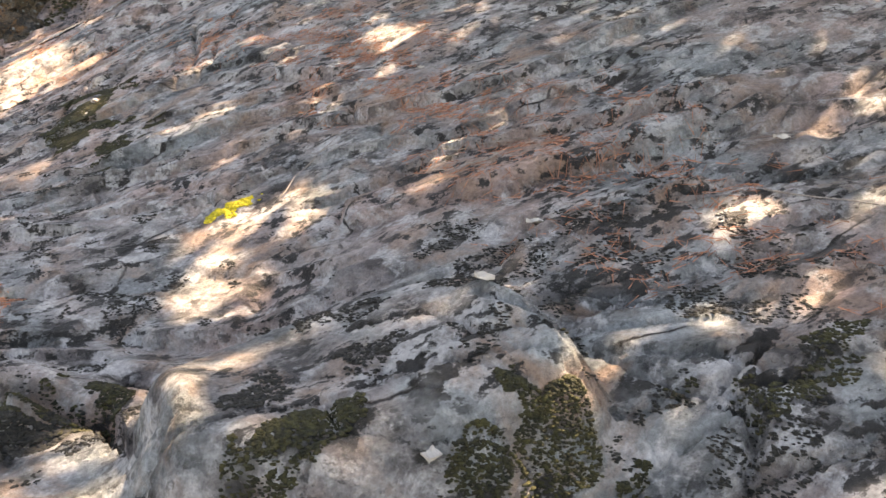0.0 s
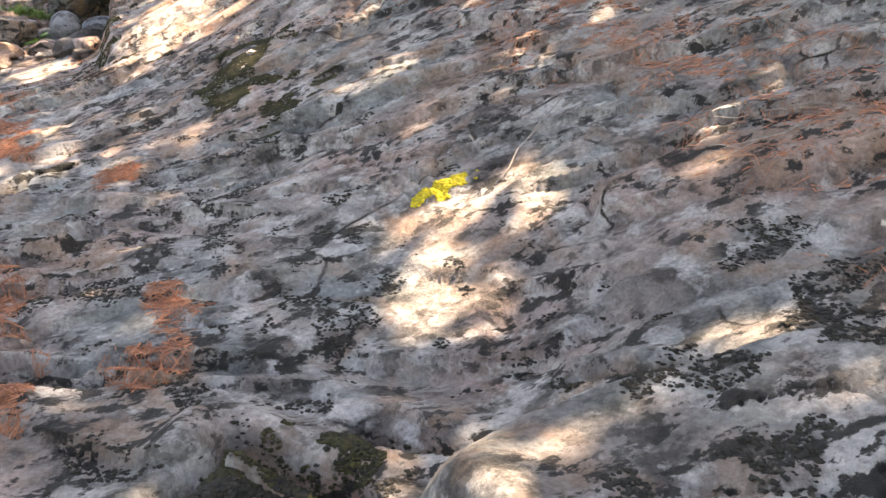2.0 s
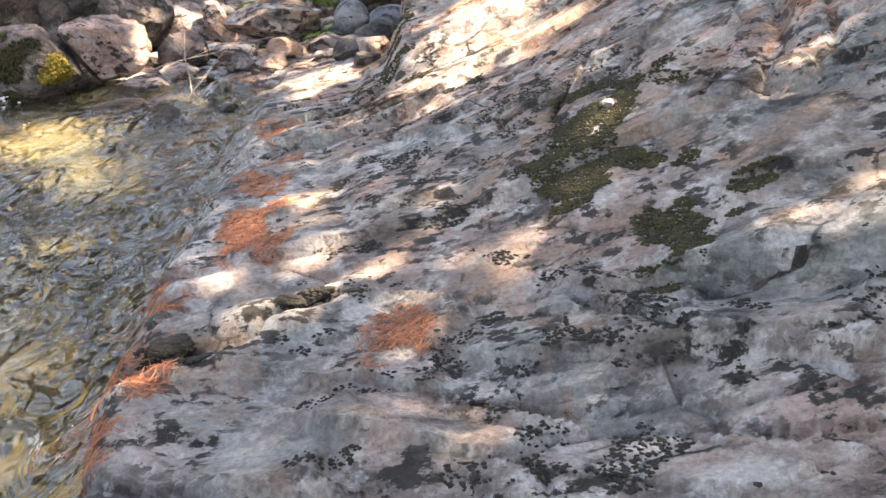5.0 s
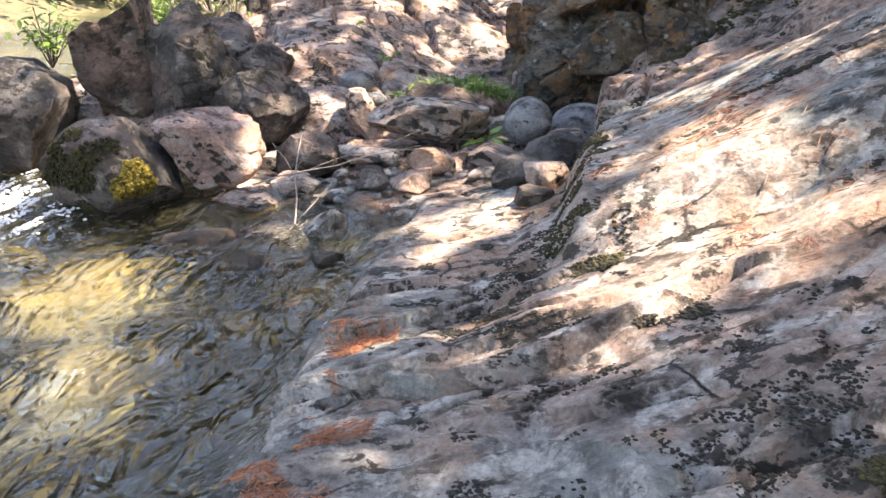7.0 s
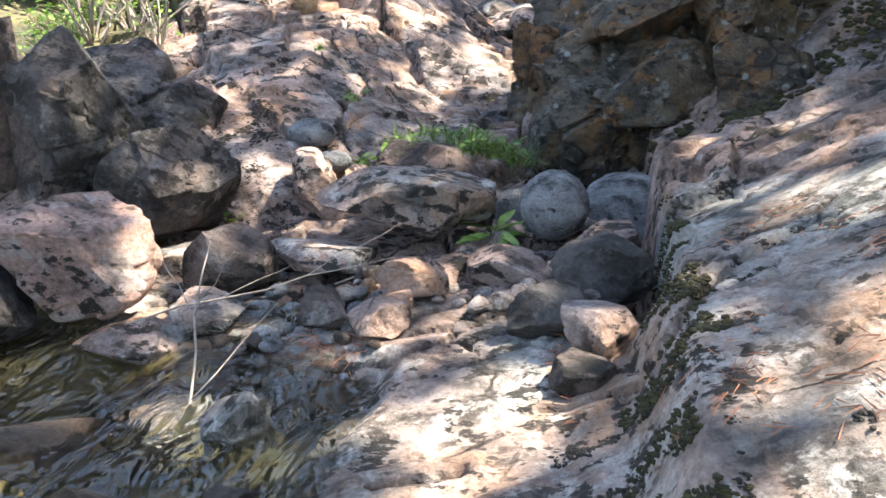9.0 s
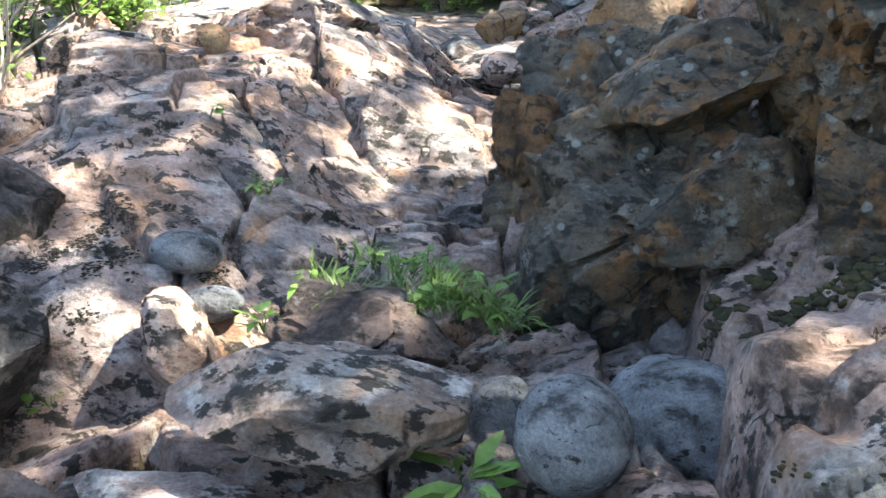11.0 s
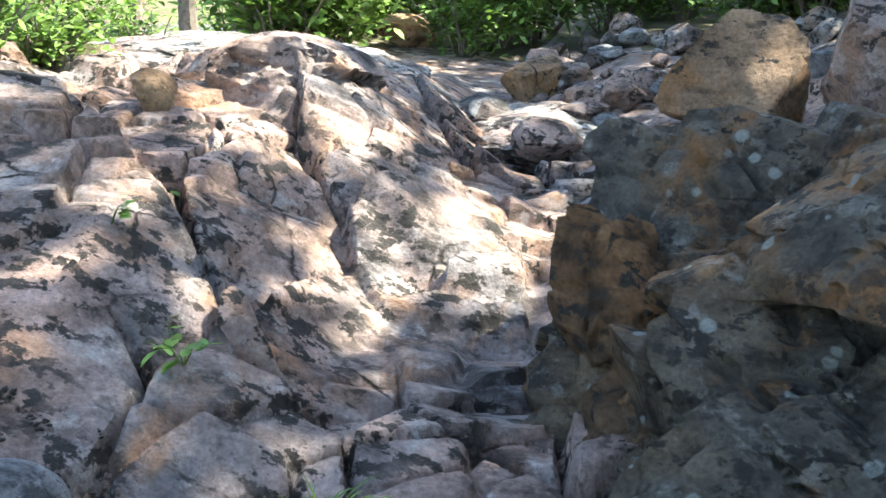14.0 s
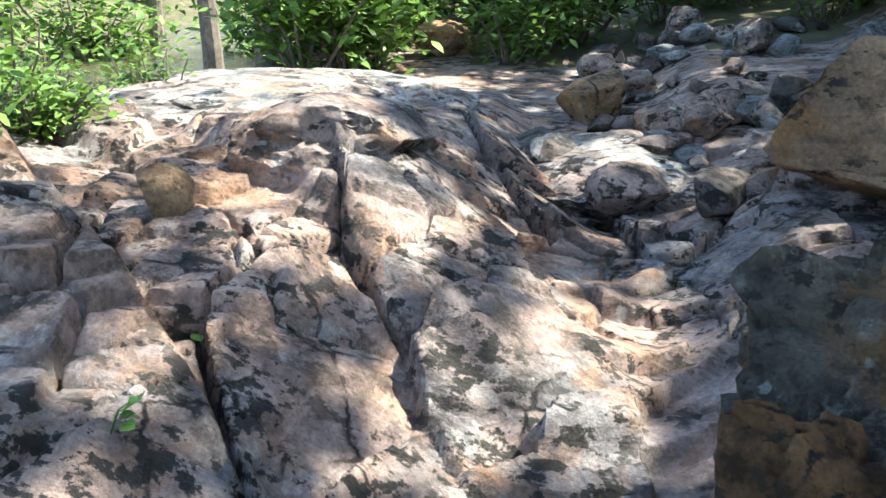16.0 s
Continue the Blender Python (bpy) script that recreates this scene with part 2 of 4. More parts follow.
def fractal(x, y, seed=0, octaves=4, gain=0.5):
    total, amp, norm = 0.0, 1.0, 0.0
    for k in range(octaves):
        total = total + amp * vnoise(x * 2 ** k + 17.3 * k, y * 2 ** k - 9.1 * k, seed + k)
        norm += amp
        amp *= gain
    return total / norm


def step(a, b, x):
    t = np.clip((x - a) / (b - a), 0, 1)
    return t * t * (3 - 2 * t)


def plates(x, y, seed, size, tilt, warp=1.0):
    """Broken slabs: cells with a level and a tilt of their own, and sharp breaks between them."""
    wx = x + 0.5 * (fractal(x * 1.3, y * 1.3, seed + 60, 3) - 0.5) * size * 2 * warp
    wy = y + 0.5 * (fractal(x * 1.3 + 40, y * 1.3, seed + 61, 3) - 0.5) * size * 2 * warp
    px, py = wx / size, wy / size
    ix, iy = np.floor(px).astype(np.int64), np.floor(py).astype(np.int64)
    best = np.full(np.shape(px), 9.0)
    level = np.zeros(np.shape(px))
    other = np.zeros(np.shape(px))
    second = np.full(np.shape(px), 9.0)
    for dx in (-1, 0, 1):
        for dy in (-1, 0, 1):
            cx, cy = ix + dx + lattice(ix + dx, iy + dy, seed), iy + dy + lattice(ix + dx, iy + dy, seed + 7)
            d = np.hypot(px - cx, py - cy)
            lv = lattice(ix + dx, iy + dy, seed + 13) - 0.5 + tilt * ((px - cx) * (lattice(ix + dx, iy + dy, seed + 19) - 0.5) + (py - cy) * (lattice(ix + dx, iy + dy, seed + 23) - 0.5))
            near = d < best
            other = np.where(near, level, np.where(d < second, lv, other))
            second = np.where(near, best, np.minimum(second, d))
            level = np.where(near, lv, level)
            best = np.where(near, d, best)
    share = 0.5 + 0.5 * step(0.0, 0.04 / size ** 0.5, second - best)
    return level * share + other * (1 - share), second - best


# open seams in the bank: u, v of both ends, half width, depth
SEAMS = [(1.72, 2.92, 1.88, 3.24, 0.055, 0.09), (1.93, 3.29, 2.05, 3.58, 0.03, 0.06), (-1.09, 4.9, -1.44, 5.27, 0.03, 0.07), (-1.44, 5.27, -1.69, 5.48, 0.035, 0.08), (-1.69, 5.48, -1.71, 5.68, 0.04, 0.08),
         (-1.87, 5.25, -2.13, 5.35, 0.02, 0.05), (-0.92, 4.31, -1.2, 4.55, 0.04, 0.07), (-1.11, 3.76, -0.91, 3.95, 0.05, 0.1), (-0.91, 3.95, -1.14, 4.2, 0.05, 0.1), (-1.14, 4.2, -1.7, 4.3, 0.04, 0.08),
         (5.53, 2.95, 5.58, 3.2, 0.025, 0.05), (4.12, 4.06, 4.3, 4.35, 0.035, 0.07), (5.9, 4.5, 5.88, 5.2, 0.04, 0.08), (1.73, 4.31, 1.38, 4.51, 0.03, 0.06), (0.82, 3.1, 0.95, 3.6, 0.07, 0.1)]


def height(x, y):
    """Height of the bare rock and the stream bed."""
    x, y = np.asarray(x, float), np.asarray(y, float)
    u, v = to_uv(x, y)
    foot = np.interp(u, [-6, -1.5, 0, 2.0, 3.5, 5.0, 9], [4.15, 4.15, 4.15, 3.7, 3.35, 3.45, 3.6])
    steep = np.interp(u, [-6, -2, 0, 3, 4.5, 9], [0.22, 0.25, 0.32, 0.40, 0.46, 0.46])
    bank = 0.06 + steep * np.maximum(v - foot, 0) + 0.08 * np.exp(-((v - foot) / 0.4) ** 2)
    # a knoll in the foreground at the start
    ku, kv = u + 1.85 + 0.25 * (v - 4.85) + 0.16 * (fractal(u * 4, v * 4, 66, 3) - 0.5), v - 4.85
    knoll = ((np.abs(ku) / np.where(ku > 0, 0.47, 0.5)) ** 2.6 + (np.abs(kv) / 0.6) ** 2.6)
    bank = bank - 0.14 * np.exp(-(((u + 0.8) / 0.8) ** 2 + ((v - 4.6) / 0.6) ** 2)) - 0.14 * (1 - step(-2.45, -2.1, u + 0.25 * (v - 4.85))) * step(3.9, 4.3, v) * (1 - step(5.3, 5.7, v))
    bank = bank + 0.22 * (1 - step(0.45, 1.25, knoll)) + 0.02 * np.maximum(1 - knoll, 0)
    # the hollow below the arched rock beside it
    bank = bank - 0.09 * np.exp(-(((u + 1.15) / 0.16) ** 2 + ((v - 4.12) / 0.28) ** 2))
    # the mossy step at the end of the bank
    ledge = step(4.7, 5.2, u) * (step(3.66, 3.84, v + 0.06 * (fractal(u * 3, v * 3, 5, 2) - 0.5)))
    bank = bank + ledge * 0.22
    # shore: the shelf falls off into the stream
    shore = 2.78 + 0.24 * (fractal(u * 1.1, v * 0.3, 31, 3) - 0.5)
    land = step(shore - 0.2, shore + 0.12, v)
    # the slab of the bank breaks off before the gully
    brink = u + 0.5 * np.maximum(v - 3.45, 0) + 0.35 * np.maximum(2.9 - v, 0) + 0.14 * (fractal(u * 3, v * 3, 37, 3) - 0.5)
    land = land * (1 - step(6.34, 6.46, brink) * (1 - step(3.7, 3.85, v)))
    bed = -0.34 + 0.2 * fractal(u * 1.2, v * 1.2, 41, 3)
    z = bed + (bank - bed) * land
    # rubble ground between the bank and the outcrop
    rub = step(5.75, 6.5, u + 0.12 * (v - 2.4)) * step(0.6, 1.5, v) * (1 - step(3.6, 4.0, v))
    z = np.maximum(z, (-0.06 + 0.055 * (u - 5.8) + 0.09 * np.maximum(v - 2.0, 0)) * rub - (1 - rub) * 0.4)
    # outcrop: front face, long back, right flank down to the dry channel
    crest = 0.40 + 0.20 * np.clip(u - 7.9, 0, 3.0) - 0.06 * np.maximum(u - 10.9, 0)
    edge_v = np.interp(u, [7, 8, 9, 11, 13], [1.7, 1.6, 1.55, 1.65, 1.9])
    flank = np.interp(v - edge_v, [0, 0.4, 1.0, 1.3, 3], [0, 0.18, 0.47, 0.52, 0.52])
    front = step(7.05, 7.85, u + 0.25 * (1.6 - v) - 0.1)
    left = step(-1.9, -0.6, v)
    out = (crest - flank) * front * left + (front * left - 1) * 0.5
    # a broken edge runs across the outcrop: the grey side stands above the pinkish slab, a crest slab rises beyond
    brk = (0.88 * (u - 9.22) + 0.81 * (v - 2.06)) / 1.2 + 0.05 * (fractal(u * 3, v * 3, 71, 2) - 0.5)
    out = out + front * left * (1 - step(11.2, 12.2, u)) * (0.13 * (1 - step(-0.03, 0.05, brk)) * step(-1.0, -0.2, brk) + 0.12 * step(0.78, 0.9, brk) * (1 - step(0.9, 1.9, brk)))
    z = np.maximum(z, out)
    # ground behind: the channel climbs slowly, the far wood stands above it
    back = 0.30 + 0.062 * (u - 8.3) + 0.05 * np.maximum(u - 16, 0)
    z = np.where(u > 8.0, np.maximum(z, back * step(7.9, 8.9, u) * step(-1.6, -0.4, v) + (step(-1.6, -0.4, v) - 1) * 0.6), z)
    pond = step(11, 14, u) * (1 - step(-2.4, -0.6, v + 0.3 * (u - 12)))
    # rock heap under and behind the dark wall
    heap = step(8.3, 9.4, u + 0.35 * (v - 3.6)) * step(2.9, 3.6, v)
    z = z + heap * (0.22 + 0.10 * np.clip(v - 3, 0, 6))
    z = z + 0.12 * np.maximum(v - 6, 0) * step(9, 12, u)
    # far side of the stream
    z = np.where(v < -4, np.maximum(z, -0.35 + 0.3 * np.maximum(-4.5 - v, 0)), z)
    # relief
    rocky = np.clip(step(-0.12, 0.05, z), 0, 1)
    near = (1 - step(12.2, 14.5, u)) * (1 - 0.5 * step(3.2, 4.2, u) * step(3.7, 4.1, v) * (1 - step(6.6, 7.2, u)))
    turn = step(1.5, 4.5, u)
    bed_s = 0.92 * u + (v - 4) * (0.37 - 0.77 * turn)
    lay, gap = plates(v * 0.75, bed_s * 1.9, 3, 1.0, 1.0, 0.4)
    fine, fgap = plates(v * 0.8 + 0.2 * u, bed_s * 1.9, 9, 0.34, 1.6, 0.3)
    tread = bed_s * 2.3 + 1.5 * (fractal(v * 0.7, bed_s * 1.4, 83, 4, 0.55) - 0.5)
    ledges = (0.5 - (tread - np.floor(tread))) * lattice(np.floor(tread).astype(np.int64), np.floor(v * 0.8 + 0.4 * tread).astype(np.int64), 87) * step(0.36, 0.56, fractal(u * 0.9 + 3, v * 0.9, 85, 3))
    oblique, ogap = plates(0.75 * u - 0.7 * v, 1.5 * v + 0.8 * u, 21, 0.85, 2.0, 0.25)
    rough = 0.45 + 0.9 * step(0.45, 0.62, fractal(u * 0.8 + 9, v * 0.8, 77, 3)) 
    on_out = step(6.9, 7.6, u)
    relief = (1 - on_out) * (0.075 * lay + 0.04 * fine * rough + 0.075 * ledges) + on_out * (0.11 * oblique + 0.065 * fine)
    relief = relief * (1 - 0.55 * step(5.1, 5.5, u) * (1 - step(6.3, 6.5, u)) * (1 - step(3.6, 3.8, v)))
    relief = relief * (1 - 0.85 * np.exp(-((u - 0.05) ** 2 + (v - 4.92) ** 2) / 0.16))
    relief = relief * (0.25 + 0.75 * step(0.5, 1.4, knoll))
    relief = relief * (1 - 0.9 * np.exp(-((u - 8.28) ** 2 + (v - 1.95) ** 2) / 0.12))
    crack = (1 - on_out) * (0.07 * np.exp(-(gap / 0.025) ** 2) + 0.035 * np.exp(-(fgap / 0.05) ** 2)) + on_out * (0.15 * np.exp(-(ogap / 0.035) ** 2) + 0.05 * np.exp(-(fgap / 0.06) ** 2))
    crack = crack * step(0.42, 0.55, fractal(u * 0.9, v * 0.9, 55, 3)) * (1 - np.exp(-((u - 0.05) ** 2 + (v - 4.92) ** 2) / 0.16))
    small = (0.05 - 0.025 * on_out) * (fractal(u * 2.2, v * 3.5, 15, 5, 0.55) - 0.5)
    z = z + rocky * near * (relief - crack + small)
    for u0, v0, u1, v1, half, deep in SEAMS:
        lu, lv = u1 - u0, v1 - v0
        k = np.clip(((u - u0) * lu + (v - v0) * lv) / (lu * lu + lv * lv), 0, 1)
        wide = half * (0.5 + fractal(u * 9, v * 9, 140, 2))
        away = np.hypot(u - u0 - k * lu, v - v0 - k * lv)
        z = z - deep * (1 - step(0.55 * wide, wide, away)) + 0.35 * deep * np.exp(-((away - 2.2 * half) / (1.6 * half)) ** 2)
    z = z - 0.55 * pond
    return z


def ground(x, y):
    return float(height(np.array([x]), np.array([y]))[0])


# ---------------------------------------------------------------- building helpers
def mesh_of(name, verts, faces, mats, index=None, smooth=True):
    me = bpy.data.meshes.new(name)
    me.from_pydata([tuple(p) for p in verts], [], [tuple(q) for q in faces])
    for m in mats if isinstance(mats, (list, tuple)) else [mats]:
        me.materials.append(m)
    if index is not None:
        me.polygons.foreach_set("material_index", np.asarray(index, np.int32))
    if smooth:
        me.polygons.foreach_set("use_smooth", np.ones(len(me.polygons), bool))
    me.update()
    return me


def part(name, bm, material, parent, label=""):
    """Links a bmesh as one mesh under a thing."""
    me = bpy.data.meshes.new(name)
    bm.to_mesh(me)
    bm.free()
    me.materials.append(material)
    ob = new(name, me)
    ob.parent = parent
    return tagged(ob, label)


def at_uv(u, v, dz=0.0):
    x, y = to_xy(u, v)
    return Vector((x, y, ground(x, y) + dz))


HEADING = math.degrees(math.atan2(SU, -CU))

# ---------------------------------------------------------------- ground, one sheet
def spread(lo, hi, pitch, far_lo, far_hi):
    core = np.arange(lo, hi, pitch)
    grow = np.cumsum(pitch * 1.16 ** np.arange(1, 70))
    a, b = lo - grow, core[-1] + grow
    return np.concatenate([a[a > far_lo][::-1], core, b[b < far_hi]])


us, vs = spread(-3.2, 13.4, 0.0165, -160, 200), spread(-0.5, 6.4, 0.0165, -160, 160)
GU, GV = np.meshgrid(us, vs, indexing="ij")
GX, GY = to_xy(GU, GV)
GZ = height(GX, GY)
nu, nv = GU.shape
ids = np.arange(nu * nv).reshape(nu, nv)
quads = np.stack([ids[:-1, :-1], ids[:-1, 1:], ids[1:, 1:], ids[1:, :-1]], -1).reshape(-1, 4)
cu, cv, cz = [(a[:-1, :-1] + a[1:, 1:]).ravel() / 2 for a in (GU, GV, GZ)]
blur = 1.2 * (fractal(cu * 2.5, cv * 2.5, 90, 4) - 0.5)
kind_of = np.where(cz < -0.07, 2, np.where(cu + blur > 6.9, 1, 0))
soil = (cu + 2 * blur > 16.5) | (cv > 11.5 + 2 * blur) | (cv < -4.5 + blur) | ((cu > 8.8 + blur) & (cv < -0.1 + blur) & (cv > -1.6) & (cz > 0.3))
kind_of = np.where(soil & (cz > -0.05), 3, kind_of)
M_SOIL = plain_material("forest_floor", (0.05, 0.045, 0.025), (0.13, 0.12, 0.06), 3, 0.95, 0.8, 0.06)
ground_mesh = mesh_of("ground", np.stack([GX, GY, GZ], -1).reshape(-1, 3), quads, [M_BANK, M_OUT, M_BED, M_SOIL], kind_of)
ground_mesh.set_sharp_from_angle(angle=radians(42))
tagged(new("ground", ground_mesh),
       "weathered grey and pinkish bedrock bank sloping into a stream", "ground", kind="structure")

# ---------------------------------------------------------------- water
def sheet(name, u0, u1, v0, v1, z, pitch, wave, label):
    a, b = np.meshgrid(np.arange(u0, u1, pitch), np.arange(v0, v1, pitch), indexing="ij")
    x, y = to_xy(a, b)
    zz = z + wave * (fractal(a * 2.2, b * 4.0, 201, 2, 0.4) - 0.5)
    n, m = a.shape
    k = np.arange(n * m).reshape(n, m)
    f = np.stack([k[:-1, :-1], k[:-1, 1:], k[1:, 1:], k[1:, :-1]], -1).reshape(-1, 4)
    ob = new(name, mesh_of(name, np.stack([x, y, zz], -1).reshape(-1, 3), f, M_WATER))
    ob.visible_shadow = False
    return tagged(ob, label, "water", kind="structure")


sheet("water", -6, 7.2, -5, 3.0, -0.005, 0.03, 0.10, "clear rippling stream water over a pebbly bed")
sheet("water_upstream", 10.5, 40, -14, -0.3, 0.14, 0.12, 0.03, "calm sunlit pool of the upper stream")
sheet("water_pool", 11.0, 12.2, 2.4, 3.2, 0.50, 0.05, 0.01, "small dark still pool between the rocks")


# ---------------------------------------------------------------- rocks
def rock_mesh(name, seed, dims, material, cuts=12, depth=0.68, boxy=2.0, level=4, rough=0.035, strata=0.0, blocks=0.06):
    """A stone: a rounded block, sliced by flat breaks, then roughened. dims: half sizes."""
    rnd = random.Random(seed)
    bm = bmesh.new()
    bmesh.ops.create_icosphere(bm, subdivisions=level, radius=1.0)
    co = np.array([q.co[:] for q in bm.verts])
    co /= np.sum(np.abs(co) ** boxy, axis=1)[:, None] ** (1 / boxy)
    for _ in range(cuts):
        d = np.array([rnd.gauss(0, 1), rnd.gauss(0, 1), rnd.gauss(0, 0.8)])
        d /= np.linalg.norm(d)
        lim = depth * rnd.uniform(0.78, 1.18)
        s = co @ d
        co -= np.maximum(s - lim, 0)[:, None] * d * 0.97
    off = np.array([rnd.uniform(-50, 50) for _ in range(3)])
    for i, q in enumerate(bm.verts):
        p = Vector(co[i])
        s = Vector(co[i] * np.array(dims)) * 3.0 + Vector(off)
        k = rough * (noise.fractal(s * 0.9, 0.6, 2.1, 6) - 0.7 * max(0, 0.25 - abs(noise.noise(s * 0.8))) * (cuts > 0))
        if strata:
            k += strata * (math.floor((s.z * 1.6 + s.x * 0.8 + 0.6 * noise.noise(s)) * 2) % 2)
        if blocks and cuts and level > 3:
            w = s * 1.5 + noise.noise_vector(s * 1.2) * 0.15
            far, cell = noise.voronoi(w)
            h = noise.cell_vector(cell[0] * 9.7)
            k += blocks * (h.x * 0.7 + 0.9 * (w - cell[0]).dot(h) - 0.9 * max(0.0, 1 - (far[1] - far[0]) / 0.09))
        q.co = Vector([p[j] * dims[j] for j in range(3)]) * (1 + k)
    me = bpy.data.meshes.new(name)
    bm.to_mesh(me)
    bm.free()
    me.materials.append(material)
    me.polygons.foreach_set("use_smooth", np.ones(len(me.polygons), bool))
    if cuts:
        me.set_sharp_from_angle(angle=radians(26))
    return me


def stone(name, label, u, v, dims, material, seed, turn=0, tilt=(0, 0), sink=0.25, z=None, group="", category="rock", **more):
    ob = new(name, rock_mesh(name, seed, dims, material, **more))
    x, y = to_xy(u, v)
    base = ground(x, y) if z is None else z
    ob.matrix_world = pose(x, y, base + dims[2] * (1 - 2 * sink), tilt[0], tilt[1], HEADING + turn)
    return tagged(ob, label, category, group)


# dims: half length along the walk, half width across, half height
stone("boulder", "pinkish angular boulder beside the stream", 6.7, 1.33, (0.32, 0.36, 0.29), M_PINK, 5, 15, sink=0.12, z=0.07, level=5, cuts=14, depth=0.74, boxy=2.6)
mossy_boulder = stone("boulder", "dark mossy boulder standing in the stream", 6.34, 0.86, (0.40, 0.46, 0.36), M_DARK, 12, -10, sink=0.1, z=-0.12, cuts=9, depth=0.8, level=5)
stone("boulder", "wet dark rounded rock at the water's edge", 5.75, 1.72, (0.24, 0.32, 0.17), M_WET, 13, 20, sink=0.1, cuts=14)
stone("boulder", "wet brown rock lapped by the stream", 5.42, 2.12, (0.14, 0.21, 0.16), M_WET, 14, -30, sink=0.0, cuts=14)
stone("boulder", "pale grey block in the shallow water", 5.88, 2.38, (0.12, 0.15, 0.17), M_BANK, 15, 10, sink=-0.05, cuts=14, boxy=3)
stone("boulder", "low wet stone in the shallow water", 5.5, 2.52, (0.09, 0.14, 0.13), M_WET, 16, 30, sink=-0.05, cuts=14)
stone("boulder", "grey upright boulder among the rubble", 7.0, 1.9, (0.18, 0.21, 0.2), M_DARK, 17, 0, sink=0.12, cuts=16, depth=0.72, boxy=3)
stone("boulder", "large dark angular boulder with black lichen", 7.6, 0.3, (0.42, 0.44, 0.54), M_DARK, 18, 20, sink=0.18, cuts=14, boxy=4, level=5, strata=0.02)
stone("boulder", "brown angular boulder leaning on the outcrop", 7.55, 0.85, (0.36, 0.40, 0.52), M_DARK, 19, -25, sink=0.15, cuts=14, boxy=4, level=5)
stone("boulder", "dark block with black lichen beside the outcrop", 7.6, 1.36, (0.32, 0.36, 0.44), M_DARK, 20, 8, sink=0.16, cuts=14, boxy=4, level=5)
stone("boulder", "dark fractured mass of rock above the boulders", 8.25, 0.5, (0.5, 0.5, 0.55), M_DARK, 61, 12, sink=0.5, cuts=16, boxy=4, level=5, strata=0.02)
stone("boulder", "grey fractured block on the outcrop's shoulder", 8.4, 1.0, (0.42, 0.36, 0.3), M_DARK, 62, -18, sink=0.52, cuts=16, boxy=4, level=5, strata=0.02)
stone("boulder", "dark leafy boulder at the stream's far edge", 7.1, -0.35, (0.4, 0.45, 0.55), M_DARK, 21, 8, sink=0.15, cuts=14)
stone("rock_slab", "flat pale slab with a dark weathered side", 7.52, 2.62, (0.23, 0.44, 0.18), M_BANK, 22, 8, (3, 2), sink=0.05, z=0.16, cuts=14, depth=0.84, boxy=4.5, rough=0.04, strata=0.015)
stone("rock_slab", "dark fractured block overgrown with grass", 8.0, 2.66, (0.30, 0.46, 0.17), M_DARK, 23, -6, sink=0.1, level=5, strata=0.03, blocks=0.15, cuts=14, boxy=4)
stone("boulder", "pinkish broken block beside the slab", 7.86, 2.05, (0.17, 0.18, 0.20), M_OUT, 24, 15, sink=0.12, cuts=14, boxy=4)
oval = dict(cuts=0, rough=0.03, level=4)
stone("river_stone", "smooth grey oval stone resting on the outcrop", 8.33, 1.88, (0.10, 0.15, 0.085), M_GREY, 25, -5, (0, 6), sink=0.06, category="stone", **oval)
stone("river_stone", "smooth blue-grey stone beside a larger one", 8.12, 2.06, (0.085, 0.115, 0.065), M_GREY, 26, 20, sink=0.05, category="stone", **oval)
stone("boulder", "large smooth grey round boulder on the gully floor", 7.45, 3.36, (0.17, 0.165, 0.17), M_GREY, 27, 5, sink=-0.05, cuts=0, rough=0.025)
stone("boulder", "small grey round boulder beside a larger one", 7.8, 3.15, (0.12, 0.115, 0.13), M_GREY, 28, 45, sink=0.05, cuts=4, depth=0.85, rough=0.03)
stone("boulder", "broad grey boulder at the foot of the wall", 7.85, 3.72, (0.25, 0.26, 0.20), M_GREY, 29, 10, sink=0.08, cuts=5, depth=0.85, rough=0.04)
stone("boulder", "flat grey rock below the mossy step", 7.35, 3.75, (0.24, 0.2, 0.14), M_DARK, 30, 10, z=-0.05, sink=0.25, cuts=14, depth=0.85)
for k, (u, v, a, b, c) in enumerate([(6.85, 2.8, 0.14, 0.15, 0.13), (6.5, 3.42, 0.17, 0.2, 0.15), (6.6, 2.72, 0.15, 0.16, 0.10), (6.3, 2.2, 0.1, 0.1, 0.1), (7.2, 2.3, 0.24, 0.28, 0.10),
                                     (6.25, 3.6, 0.14, 0.16, 0.12), (6.62, 2.47, 0.1, 0.1, 0.12), (7.05, 3.15, 0.2, 0.2, 0.12), (6.9, 3.55, 0.2, 0.2, 0.15), (6.65, 1.95, 0.13, 0.2, 0.07),
                                     (6.45, 1.7, 0.2, 0.2, 0.12), (7.3, 2.05, 0.15, 0.2, 0.08), (6.1, 2.0, 0.16, 0.2, 0.12), (7.69, 3.0, 0.05, 0.06, 0.1), (7.25, 1.55, 0.2, 0.2, 0.1),
                                     (7.2, 3.62, 0.16, 0.15, 0.09), (6.05, 3.52, 0.09, 0.12, 0.08)]):
    stone("boulder", "angular grey-brown gully stone", u, v, (1.2 * a, 1.25 * b, 0.85 * c), (M_OUT, M_DARK, M_OUT, M_DARK, M_BANK)[k % 5], 100 + k, 37 * k, sink=0.18, group="gully stones", cuts=16, boxy=3.5, level=4, depth=0.64)

